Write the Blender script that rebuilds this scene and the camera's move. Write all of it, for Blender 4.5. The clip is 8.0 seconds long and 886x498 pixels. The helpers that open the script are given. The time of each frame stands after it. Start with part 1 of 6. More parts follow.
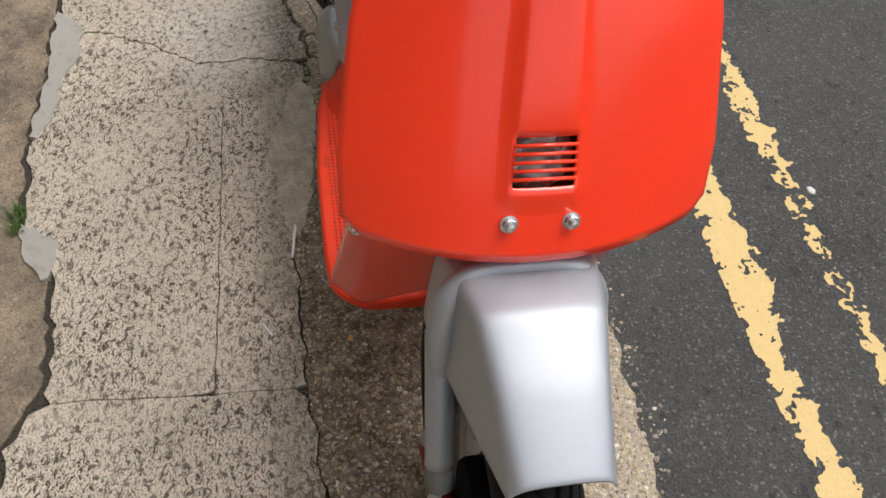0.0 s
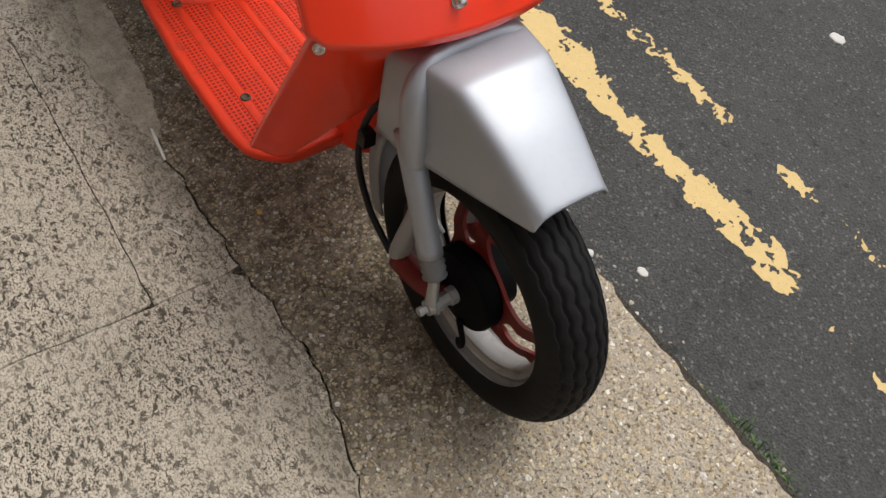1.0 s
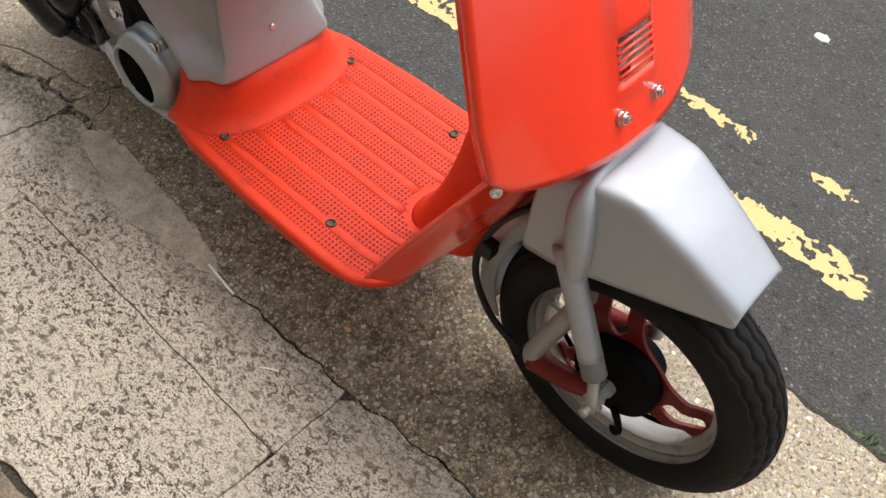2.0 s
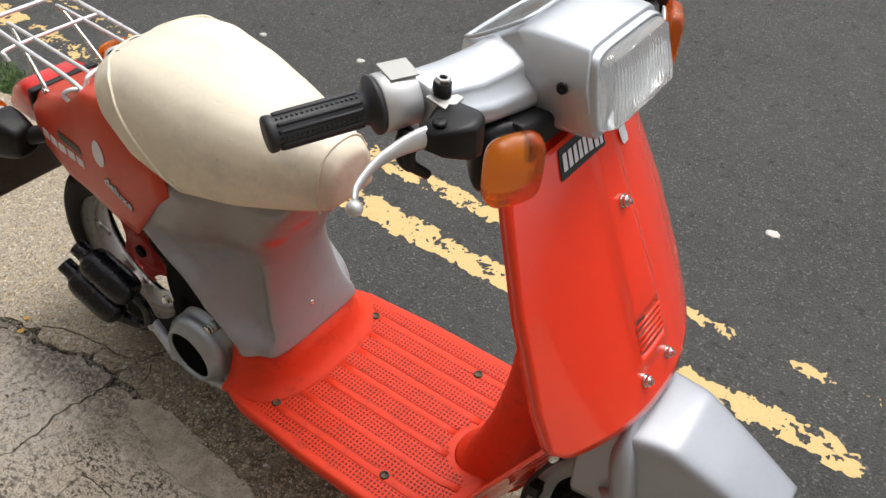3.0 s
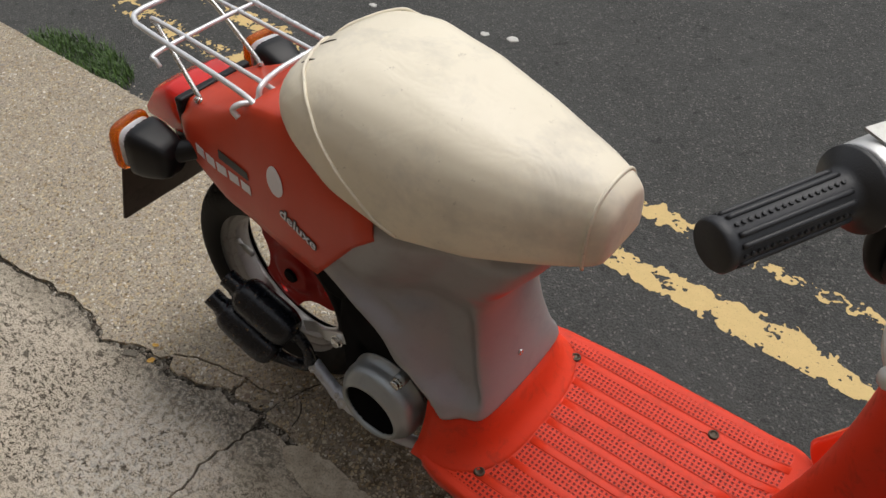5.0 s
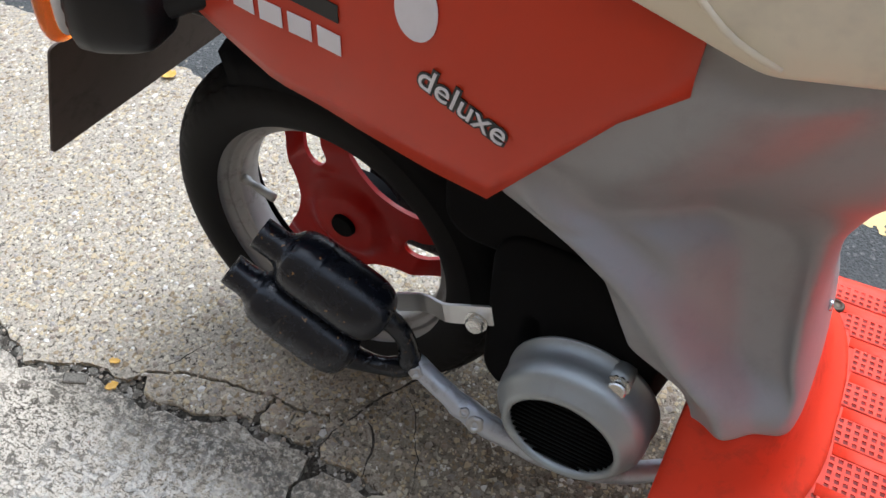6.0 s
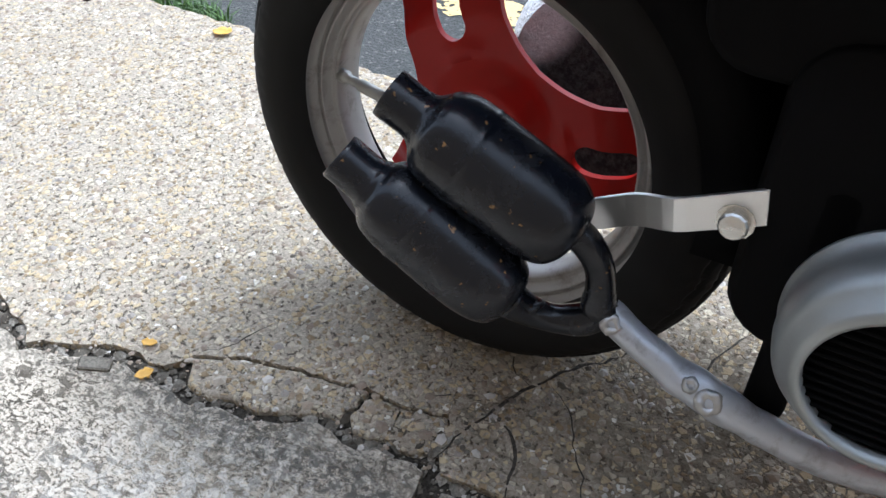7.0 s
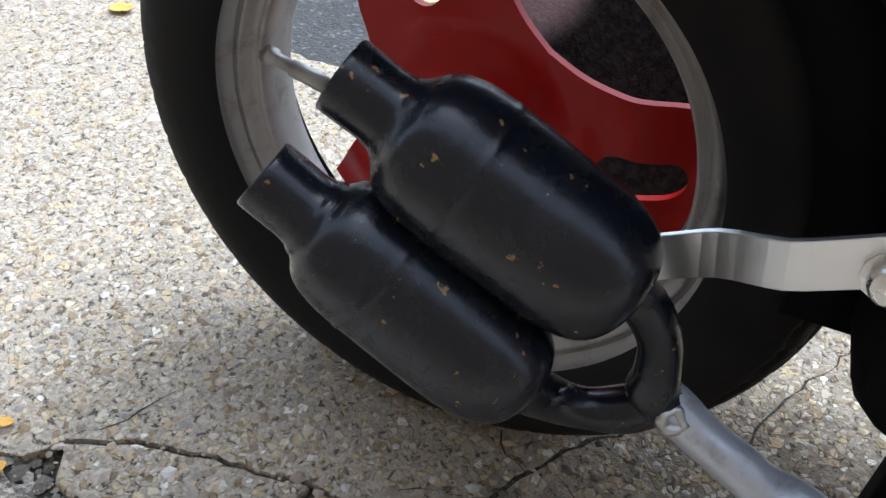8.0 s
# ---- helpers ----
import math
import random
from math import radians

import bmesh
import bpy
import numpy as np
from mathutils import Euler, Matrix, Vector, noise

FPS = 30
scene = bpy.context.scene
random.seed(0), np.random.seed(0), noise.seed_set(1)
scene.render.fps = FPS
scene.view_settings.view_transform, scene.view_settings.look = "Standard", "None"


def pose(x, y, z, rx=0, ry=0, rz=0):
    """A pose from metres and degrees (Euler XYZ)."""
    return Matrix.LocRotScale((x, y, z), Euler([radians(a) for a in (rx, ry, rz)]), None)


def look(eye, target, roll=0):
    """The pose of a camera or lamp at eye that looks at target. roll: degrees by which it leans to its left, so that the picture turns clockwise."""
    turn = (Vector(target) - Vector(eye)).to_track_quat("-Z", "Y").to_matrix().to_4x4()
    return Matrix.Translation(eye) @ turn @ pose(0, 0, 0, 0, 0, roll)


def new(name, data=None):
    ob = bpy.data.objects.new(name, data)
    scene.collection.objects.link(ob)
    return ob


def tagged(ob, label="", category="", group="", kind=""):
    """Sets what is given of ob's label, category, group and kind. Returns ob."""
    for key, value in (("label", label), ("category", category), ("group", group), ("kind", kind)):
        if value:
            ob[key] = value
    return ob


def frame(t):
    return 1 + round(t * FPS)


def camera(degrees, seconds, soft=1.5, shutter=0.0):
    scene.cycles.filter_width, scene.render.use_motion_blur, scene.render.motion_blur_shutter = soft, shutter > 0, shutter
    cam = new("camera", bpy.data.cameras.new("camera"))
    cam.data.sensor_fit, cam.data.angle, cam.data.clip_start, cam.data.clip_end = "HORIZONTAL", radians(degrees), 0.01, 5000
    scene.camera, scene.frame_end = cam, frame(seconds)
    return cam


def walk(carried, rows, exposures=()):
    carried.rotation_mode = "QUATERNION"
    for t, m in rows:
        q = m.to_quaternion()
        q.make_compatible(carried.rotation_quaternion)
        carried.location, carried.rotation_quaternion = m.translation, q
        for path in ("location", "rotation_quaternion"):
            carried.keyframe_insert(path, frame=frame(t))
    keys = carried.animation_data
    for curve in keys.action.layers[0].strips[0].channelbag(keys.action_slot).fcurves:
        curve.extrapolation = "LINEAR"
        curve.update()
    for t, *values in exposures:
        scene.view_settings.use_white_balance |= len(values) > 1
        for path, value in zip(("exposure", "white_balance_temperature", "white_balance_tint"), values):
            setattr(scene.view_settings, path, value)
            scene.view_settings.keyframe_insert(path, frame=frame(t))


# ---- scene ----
cam = camera(56.4, 8.0)
PATH = [
    (0, (1.273, -0.159, 1.029), (0.034, 0.1, -0.519), 3.2),
    (0.5, (1.282, -0.262, 1.007), (0.236, 0.244, -0.621), 6.5),
    (1, (1.312, -0.394, 1.016), (0.47, 0.329, -0.648), 7.4),
    (1.2, (1.285, -0.431, 1.016), (0.491, 0.346, -0.647), 8.5),
    (2.3, (1.015, -0.551, 1.104), (0.304, 0.426, -0.49), 3.4),
    (2.5, (1.005, -0.572, 1.153), (0.258, 0.48, -0.376), 1.9),
    (3, (0.998, -0.591, 1.233), (0.139, 0.588, -0.135), 0.2),
    (3.5, (0.991, -0.599, 1.258), (0.065, 0.621, -0.028), -0.7),
    (4, (0.965, -0.598, 1.256), (0.021, 0.622, -0.018), -0.8),
    (4.5, (0.864, -0.594, 1.21), (-0.041, 0.569, -0.143), -1.3),
    (5, (0.656, -0.547, 1.161), (-0.234, 0.51, -0.285), -2.9),
    (5.2, (0.586, -0.543, 1.13), (-0.21, 0.473, -0.398), -2.4),
    (6.3, (0.164, -0.445, 0.649), (-0.462, 0.788, -0.796), 0.6),
    (6.5, (0.146, -0.448, 0.588), (-0.54, 0.829, -0.79), -0.5),
    (7, (0.11, -0.449, 0.516), (-0.632, 0.816, -0.844), -0.8),
    (7.5, (0.052, -0.388, 0.459), (-0.644, 0.921, -0.883), 0.6),
    (8, (0.024, -0.338, 0.423), (-0.571, 0.998, -0.94), 3.0),
]
EXPOSURES = [(0.0, 0.54, 6500, 10), (0.5, 0.60, 6500, 10), (1.2, 0.38, 6500, 10), (2.3, 1.1, 6500, 10), (2.6, 1.05, 6500, 10), (3.0, 0.65, 6500, 10), (3.4, 0.25, 6500, 10), (4.0, 0.04, 6500, 10), (4.5, 0.22, 6500, 10), (5.0, 0.10, 6500, 10), (5.2, 0.2, 6450, 10), (6.3, 1.36, 5350, 8), (8.0, 1.42, 5350, 8)]
walk(cam, [(t, look(eye, target, roll)) for t, eye, target, roll in PATH], EXPOSURES)

# ---- world and light ----
SUN_AZ, SUN_EL = 86.0, 64.0   # degrees: azimuth from +x towards +y, elevation
world = bpy.data.worlds.new("overcast_sky")
scene.world = world
world.use_nodes = True
wn = world.node_tree
sky = wn.nodes.new("ShaderNodeTexSky")
sky.sky_type = "NISHITA"
sky.sun_disc = False
sky.sun_elevation = radians(SUN_EL)
sky.sun_rotation = radians(90 - SUN_AZ)
sky.air_density, sky.dust_density, sky.ozone_density = 1.0, 4.0, 1.0
veil = wn.nodes.new("ShaderNodeHueSaturation")
veil.inputs["Saturation"].default_value = 0.25
wn.links.new(sky.outputs[0], veil.inputs["Color"])
wn.links.new(veil.outputs[0], wn.nodes["Background"].inputs["Color"])
wn.nodes["Background"].inputs["Strength"].default_value = 0.15
sun_data = bpy.data.lights.new("sun", "SUN")
sun_data.energy, sun_data.angle, sun_data.color = 0.9, radians(35), (1.0, 0.96, 0.90)
sun = new("sun", sun_data)
sun_dir = Vector((math.cos(radians(SUN_EL)) * math.cos(radians(SUN_AZ)), math.cos(radians(SUN_EL)) * math.sin(radians(SUN_AZ)), math.sin(radians(SUN_EL))))
sun.matrix_world = look(sun_dir * 20, (0, 0, 0))

# ---- materials ----
class Nodes:
    """A small writer of node trees."""
    def __init__(self, name):
        self.mat = bpy.data.materials.new(name)
        self.mat.use_nodes = True
        self.t = self.mat.node_tree
        self.b = self.t.nodes["Principled BSDF"]
        self.co = self.t.nodes.new("ShaderNodeTexCoord").outputs["Object"]

    def link(self, a, b):
        self.t.links.new(a, b)

    def noise(self, scale, detail=4, rough=0.6, co=None, dist=0.0):
        n = self.t.nodes.new("ShaderNodeTexNoise")
        n.inputs["Scale"].default_value, n.inputs["Detail"].default_value = scale, detail
        n.inputs["Roughness"].default_value, n.inputs["Distortion"].default_value = rough, dist
        self.link(co or self.co, n.inputs["Vector"])
        return n.outputs["Fac"]

    def voronoi(self, scale, feature="F1", out="Distance", co=None, rand=1.0):
        n = self.t.nodes.new("ShaderNodeTexVoronoi")
        n.feature = feature
        n.inputs["Scale"].default_value, n.inputs["Randomness"].default_value = scale, rand
        self.link(co or self.co, n.inputs["Vector"])
        return n.outputs[out]

    def ramp(self, fac, stops, interp="LINEAR"):
        n = self.t.nodes.new("ShaderNodeValToRGB")
        n.color_ramp.interpolation = interp
        e = n.color_ramp.elements
        while len(e) < len(stops):
            e.new(0.5)
        for el, (p, c) in zip(e, stops):
            el.position = p
            el.color = (*c, 1) if isinstance(c, tuple) else (c, c, c, 1)
        self.link(fac, n.inputs["Fac"])
        return n.outputs["Color"]

    def mix(self, fac, a, b, mode="MIX"):
        n = self.t.nodes.new("ShaderNodeMix")
        n.data_type, n.blend_type = "RGBA", mode
        for sock, v in ((n.inputs[0], fac), (n.inputs[6], a), (n.inputs[7], b)):
            if isinstance(v, (int, float)):
                sock.default_value = v if sock.type == "VALUE" else (v, v, v, 1)
            elif isinstance(v, tuple):
                sock.default_value = (*v, 1)
            else:
                self.link(v, sock)
        return n.outputs[2]

    def math(self, op, a, b=0.0):
        n = self.t.nodes.new("ShaderNodeMath")
        n.operation = op
        for sock, v in ((n.inputs[0], a), (n.inputs[1], b)):
            if isinstance(v, (int, float)):
                sock.default_value = v
            else:
                self.link(v, sock)
        return n.outputs[0]

    def near_to(self, place, inner, outer):
        """1 within the inner distance of a place, falling to 0 at the outer one."""
        n = self.t.nodes.new("ShaderNodeVectorMath")
        n.operation = "DISTANCE"
        n.inputs[1].default_value = place
        self.link(self.co, n.inputs[0])
        r = self.t.nodes.new("ShaderNodeMapRange")
        r.interpolation_type = "SMOOTHSTEP"
        r.inputs["From Min"].default_value, r.inputs["From Max"].default_value = inner, outer
        r.inputs["To Min"].default_value, r.inputs["To Max"].default_value = 1.0, 0.0
        self.link(n.outputs["Value"], r.inputs["Value"])
        return r.outputs["Result"]

    def stretch(self, sx, sy, sz):
        n = self.t.nodes.new("ShaderNodeMapping")
        n.inputs["Scale"].default_value = (sx, sy, sz)
        self.link(self.co, n.inputs["Vector"])
        return n.outputs[0]

    def bump(self, height, strength=0.3, distance=0.001, normal=None):
        n = self.t.nodes.new("ShaderNodeBump")
        n.inputs["Strength"].default_value, n.inputs["Distance"].default_value = strength, distance
        self.link(height, n.inputs["Height"])
        if normal:
            self.link(normal, n.inputs["Normal"])
        return n.outputs["Normal"]

    def done(self, color=None, rough=None, metal=0.0, normal=None, coat=0.0, spec=0.5):
        for key, v in (("Base Color", color), ("Roughness", rough), ("Metallic", metal), ("Coat Weight", coat), ("Specular IOR Level", spec)):
            if v is None:
                continue
            if isinstance(v, tuple):
                self.b.inputs[key].default_value = (*v, 1)
            elif isinstance(v, (int, float)):
                self.b.inputs[key].default_value = v
            else:
                self.link(v, self.b.inputs[key])
        self.b.inputs["Coat Roughness"].default_value = 0.06
        if normal:
            self.link(normal, self.b.inputs["Normal"])
        return self.mat


def painted(name, color, rough=0.3, metal=0.0, coat=0.0, dirt=(0.1, 0.08, 0.06), wear=0.25, grain=900, bump=0.04, spec=0.5):
    """Paint, plastic or metal with uneven gloss, fine grain and light soiling."""
    n = Nodes(name)
    big = n.noise(9, 5, 0.65)
    fine = n.noise(grain, 2, 0.5)
    soil = n.ramp(n.noise(38, 6, 0.7, dist=0.4), [(0.52, 0.0), (0.78, 1.0)])
    c = n.mix(n.math("MULTIPLY", big, 0.30), color, tuple(0.72 * v for v in color))
    c = n.mix(n.math("MULTIPLY", soil, wear), c, dirt)
    r = n.math("ADD", n.math("MULTIPLY", big, 0.14), rough - 0.07)
    r = n.math("ADD", r, n.math("MULTIPLY", soil, 0.25 * wear))
    return n.done(c, r, metal, n.bump(fine, bump, 0.0004), coat, spec)


RED = painted("orange_red_gloss_paint", (0.95, 0.042, 0.009), 0.20, coat=0.6, wear=0.04, bump=0.003)
# a darker, duller red than the shield's
RED_TAIL = painted("darker_red_paint", (0.56, 0.046, 0.013), 0.36, wear=0.08, bump=0.03, spec=0.4)
RED_FLOOR = painted("scuffed_red_floor_plastic", (0.70, 0.044, 0.013), 0.48, wear=0.5, dirt=(0.15, 0.04, 0.025), bump=0.12, spec=0.25)
FLOOR_DARK = painted("dark_red_floor_plastic", (0.20, 0.018, 0.011), 0.6, wear=0.9, dirt=(0.075, 0.026, 0.018), bump=0.15, spec=0.25)
RED_WHEEL = painted("dark_red_wheel_paint", (0.34, 0.008, 0.005), 0.34, coat=0.05, wear=0.15, dirt=(0.12, 0.02, 0.015), spec=0.18, grain=200, bump=0.08)
MAROON = painted("dark_maroon_wheel_paint", (0.15, 0.010, 0.008), 0.45, wear=0.4, dirt=(0.05, 0.03, 0.025), spec=0.3)
SILVER = painted("silver_spray_paint", (0.56, 0.585, 0.615), 0.45, metal=0.7, wear=0.08, grain=1600, bump=0.08)
SILVER_FAN = painted("grey_silver_fan_paint", (0.36, 0.385, 0.39), 0.38, metal=0.65, wear=0.15, grain=1600, bump=0.08)
SILVER_BLUE = painted("bluish_silver_mudguard_paint", (0.38, 0.40, 0.435), 0.48, metal=0.6, wear=0.06, grain=1600, bump=0.08)
SILVER_DULL = painted("dull_silver_plastic_paint", (0.335, 0.335, 0.345), 0.45, metal=0.3, wear=0.10, grain=1600, bump=0.10)
RIM = painted("grey_rim_paint", (0.36, 0.35, 0.34), 0.48, metal=0.4, wear=0.8, dirt=(0.11, 0.09, 0.08), bump=0.2)
STEEL = painted("galvanised_steel", (0.66, 0.66, 0.64), 0.26, metal=1.0, wear=0.15)
GALV = painted("dull_galvanised_steel", (0.42, 0.42, 0.40), 0.5, metal=0.7, wear=0.5, dirt=(0.14, 0.12, 0.10), grain=500, bump=0.4)
GAITER = painted("dirty_grey_gaiter", (0.22, 0.22, 0.22), 0.6, wear=0.4, dirt=(0.2, 0.18, 0.16), bump=0.2)
CHROME = painted("chromed_steel", (0.82, 0.82, 0.82), 0.12, metal=1.0, wear=0.1)
ALU = painted("brushed_aluminium", (0.78, 0.78, 0.77), 0.34, metal=0.9, wear=0.12)
DULL_ALU = painted("dull_cast_aluminium", (0.60, 0.60, 0.595), 0.42, metal=0.6, wear=0.2, dirt=(0.3, 0.29, 0.27), bump=0.1)
GRIP = painted("grey_black_grip_rubber", (0.017, 0.018, 0.021), 0.5, wear=0.3, dirt=(0.045, 0.043, 0.04), bump=0.25)
WIRE = painted("white_coated_wire", (0.72, 0.73, 0.75), 0.28, metal=0.4, wear=0.15, dirt=(0.2, 0.12, 0.08))
RUBBER = painted("black_rubber", (0.007, 0.007, 0.008), 0.48, wear=0.25, dirt=(0.022, 0.020, 0.018), bump=0.2, spec=0.3)
TYRE = painted("dusty_tyre_rubber", (0.0075, 0.0073, 0.0075), 0.70, wear=0.45, dirt=(0.020, 0.017, 0.014), bump=0.25, spec=0.2)
BLACK = painted("black_engine_paint", (0.0022, 0.0022, 0.0027), 0.75, wear=0.3, dirt=(0.008, 0.007, 0.006), bump=0.3, spec=0.1)
BLACK_PLASTIC = painted("black_plastic", (0.006, 0.006, 0.007), 0.42, wear=0.15, dirt=(0.02, 0.018, 0.017), spec=0.32)
REFLECTOR = painted("bright_lamp_reflector", (0.94, 0.94, 0.95), 0.40, metal=0.1, wear=0.02)
RUSTY = painted("rusty_brown_plate_back", (0.055, 0.035, 0.024), 0.7, wear=0.6, dirt=(0.02, 0.014, 0.010), bump=0.3)
DULL_BOLT = painted("dull_brown_bolt", (0.085, 0.065, 0.045), 0.5, metal=0.6, wear=0.4)
HEAT = painted("heat_stained_grey_pipe", (0.52, 0.55, 0.61), 0.42, metal=0.45, wear=0.75, dirt=(0.10, 0.07, 0.05), bump=0.3)
WELD = painted("rusty_weld_metal", (0.50, 0.50, 0.50), 0.38, metal=0.8, wear=0.7, dirt=(0.10, 0.06, 0.035), grain=400, bump=0.5)
WHITE_STICKER = painted("white_vinyl", (0.78, 0.76, 0.80), 0.4, wear=0.1)
DARK_STICKER = painted("black_vinyl", (0.012, 0.012, 0.012), 0.4, wear=0.1)


def seat_vinyl():
    n = Nodes("cream_seat_vinyl")
    base = n.mix(n.noise(6, 5, 0.6), (0.83, 0.765, 0.62), (0.71, 0.645, 0.50))
    scuff = n.ramp(n.noise(9, 5, 0.68, dist=0.2), [(0.50, 0.0), (0.68, 1.0)])
    c = n.mix(n.math("MULTIPLY", scuff, 0.45), base, (0.42, 0.39, 0.34))
    nick = n.ramp(n.noise(75, 4, 0.7), [(0.66, 0.0), (0.72, 1.0)])
    c = n.mix(n.math("MULTIPLY", nick, 0.35), c, (0.25, 0.20, 0.14))
    grain = n.voronoi(1500)
    rough = n.math("ADD", n.math("MULTIPLY", n.noise(12, 4), 0.2), 0.33)
    return n.done(c, rough, normal=n.bump(n.noise(17, 3, dist=0.5), 0.30, 0.006, n.bump(grain, 0.14, 0.0003)))


def muffler_black():
    n = Nodes("greasy_black_exhaust")
    soil = n.ramp(n.noise(60, 6, 0.75, dist=0.6), [(0.50, 0.0), (0.70, 1.0)])
    fleck = n.ramp(n.noise(150, 3, 0.6), [(0.672, 0.0), (0.70, 1.0)])
    c = n.mix(n.math("MULTIPLY", soil, 0.22), (0.0055, 0.0070, 0.0115), (0.026, 0.026, 0.027))
    c = n.mix(n.math("MULTIPLY", fleck, 0.75), c, (0.30, 0.17, 0.06))
    scuff = n.ramp(n.noise(420, 4, 0.7), [(0.68, 0.0), (0.74, 0.4)])
    c = n.mix(scuff, c, (0.16, 0.14, 0.11))
    r = n.math("ADD", n.math("ADD", n.math("MULTIPLY", n.noise(34, 5), 0.16), 0.16), n.math("MULTIPLY", soil, 0.12))
    return n.done(c, r, normal=n.bump(n.noise(34, 4, 0.6), 0.25, 0.002, n.bump(n.noise(260, 5, 0.7), 0.14, 0.0006)), spec=0.45)


def lens(name, color, rough=0.12, ribs=0.0, scale=400.0, through_=0.55):
    """A coloured transparent lens over a bright bowl."""
    n = Nodes(name)
    n.b.inputs["Transmission Weight"].default_value = through_
    n.b.inputs["IOR"].default_value = 1.45
    c = n.mix(n.noise(40, 4), color, tuple(0.75 * v for v in color))
    normal = None
    if ribs:
        w = n.t.nodes.new("ShaderNodeTexWave")
        w.bands_direction = "Y"
        w.inputs["Scale"].default_value = scale
        n.link(n.co, w.inputs["Vector"])
        normal = n.bump(w.outputs["Fac"], ribs, 0.001)
    return n.done(c, rough, normal=normal)


def glass():
    n = Nodes("clear_ribbed_headlamp_glass")
    n.b.inputs["Transmission Weight"].default_value = 0.92
    n.b.inputs["IOR"].default_value = 1.45
    return n.done((0.92, 0.93, 0.93), n.math("MULTIPLY", n.noise(60, 4), 0.2))


def worn_silver():
    """Dull silver sprayed paint, rubbed through to the red plastic along the front corner."""
    n = Nodes("worn_silver_over_red")
    big = n.noise(9, 5, 0.65)
    c = n.mix(n.math("MULTIPLY", big, 0.3), (0.335, 0.335, 0.345), (0.24, 0.24, 0.25))
    soil = n.ramp(n.noise(30, 6, 0.7, dist=0.4), [(0.50, 0.0), (0.78, 0.22)])
    c = n.mix(soil, c, (0.13, 0.12, 0.11))
    rub = None
    for place, inner, outer, k in (((0.418, -0.090, 0.428), 0.004, 0.030, 0.85), ((0.438, -0.066, 0.462), 0.004, 0.030, 0.9), ((0.458, -0.036, 0.497), 0.004, 0.034, 0.95), ((0.478, -0.010, 0.525), 0.004, 0.034, 0.9), ((0.425, -0.080, 0.365), 0.0, 0.050, 0.16)):
        m = n.math("MULTIPLY", n.near_to(place, inner, outer), k)
        rub = n.math("MAXIMUM", rub, m) if rub else m
    rub = n.math("MULTIPLY", rub, n.ramp(n.noise(26, 5, 0.6), [(0.30, 0.45), (0.60, 1.0)]))
    c = n.mix(rub, c, (0.62, 0.050, 0.022))
    metal = n.math("SUBTRACT", 0.3, n.math("MULTIPLY", rub, 0.3))
    rough = n.math("ADD", n.math("MULTIPLY", big, 0.16), 0.38)
    return n.done(c, rough, metal, n.bump(n.noise(1600, 2), 0.10, 0.0004))


def white_patched_case():
    """Greasy black casting with a speckled white patch at its rear end."""
    n = Nodes("black_case_with_white_patch")
    grit = n.noise(190, 5, 0.75)
    c = n.mix(n.ramp(grit, [(0.42, 0.0), (0.66, 0.8)]), (0.006, 0.006, 0.007), (0.085, 0.082, 0.078))
    white_patch = n.math("MULTIPLY", n.near_to((-0.006, 0.066, 0.238), 0.030, 0.050), n.ramp(grit, [(0.30, 0.55), (0.46, 1.0)]))
    c = n.mix(white_patch, c, (0.84, 0.86, 0.88))
    return n.done(c, 0.6, normal=n.bump(n.noise(150, 6, 0.75), 0.9, 0.004), spec=0.3)


COVER, CASE = worn_silver(), white_patched_case()
SEAT = seat_vinyl()
MUFFLER = muffler_black()
AMBER = lens("amber_lens", (0.93, 0.19, 0.003), ribs=0.22, scale=320.0, through_=0.84)
RED_LENS = lens("red_tail_lens", (0.90, 0.025, 0.018), through_=0.2)
GLASS = glass()


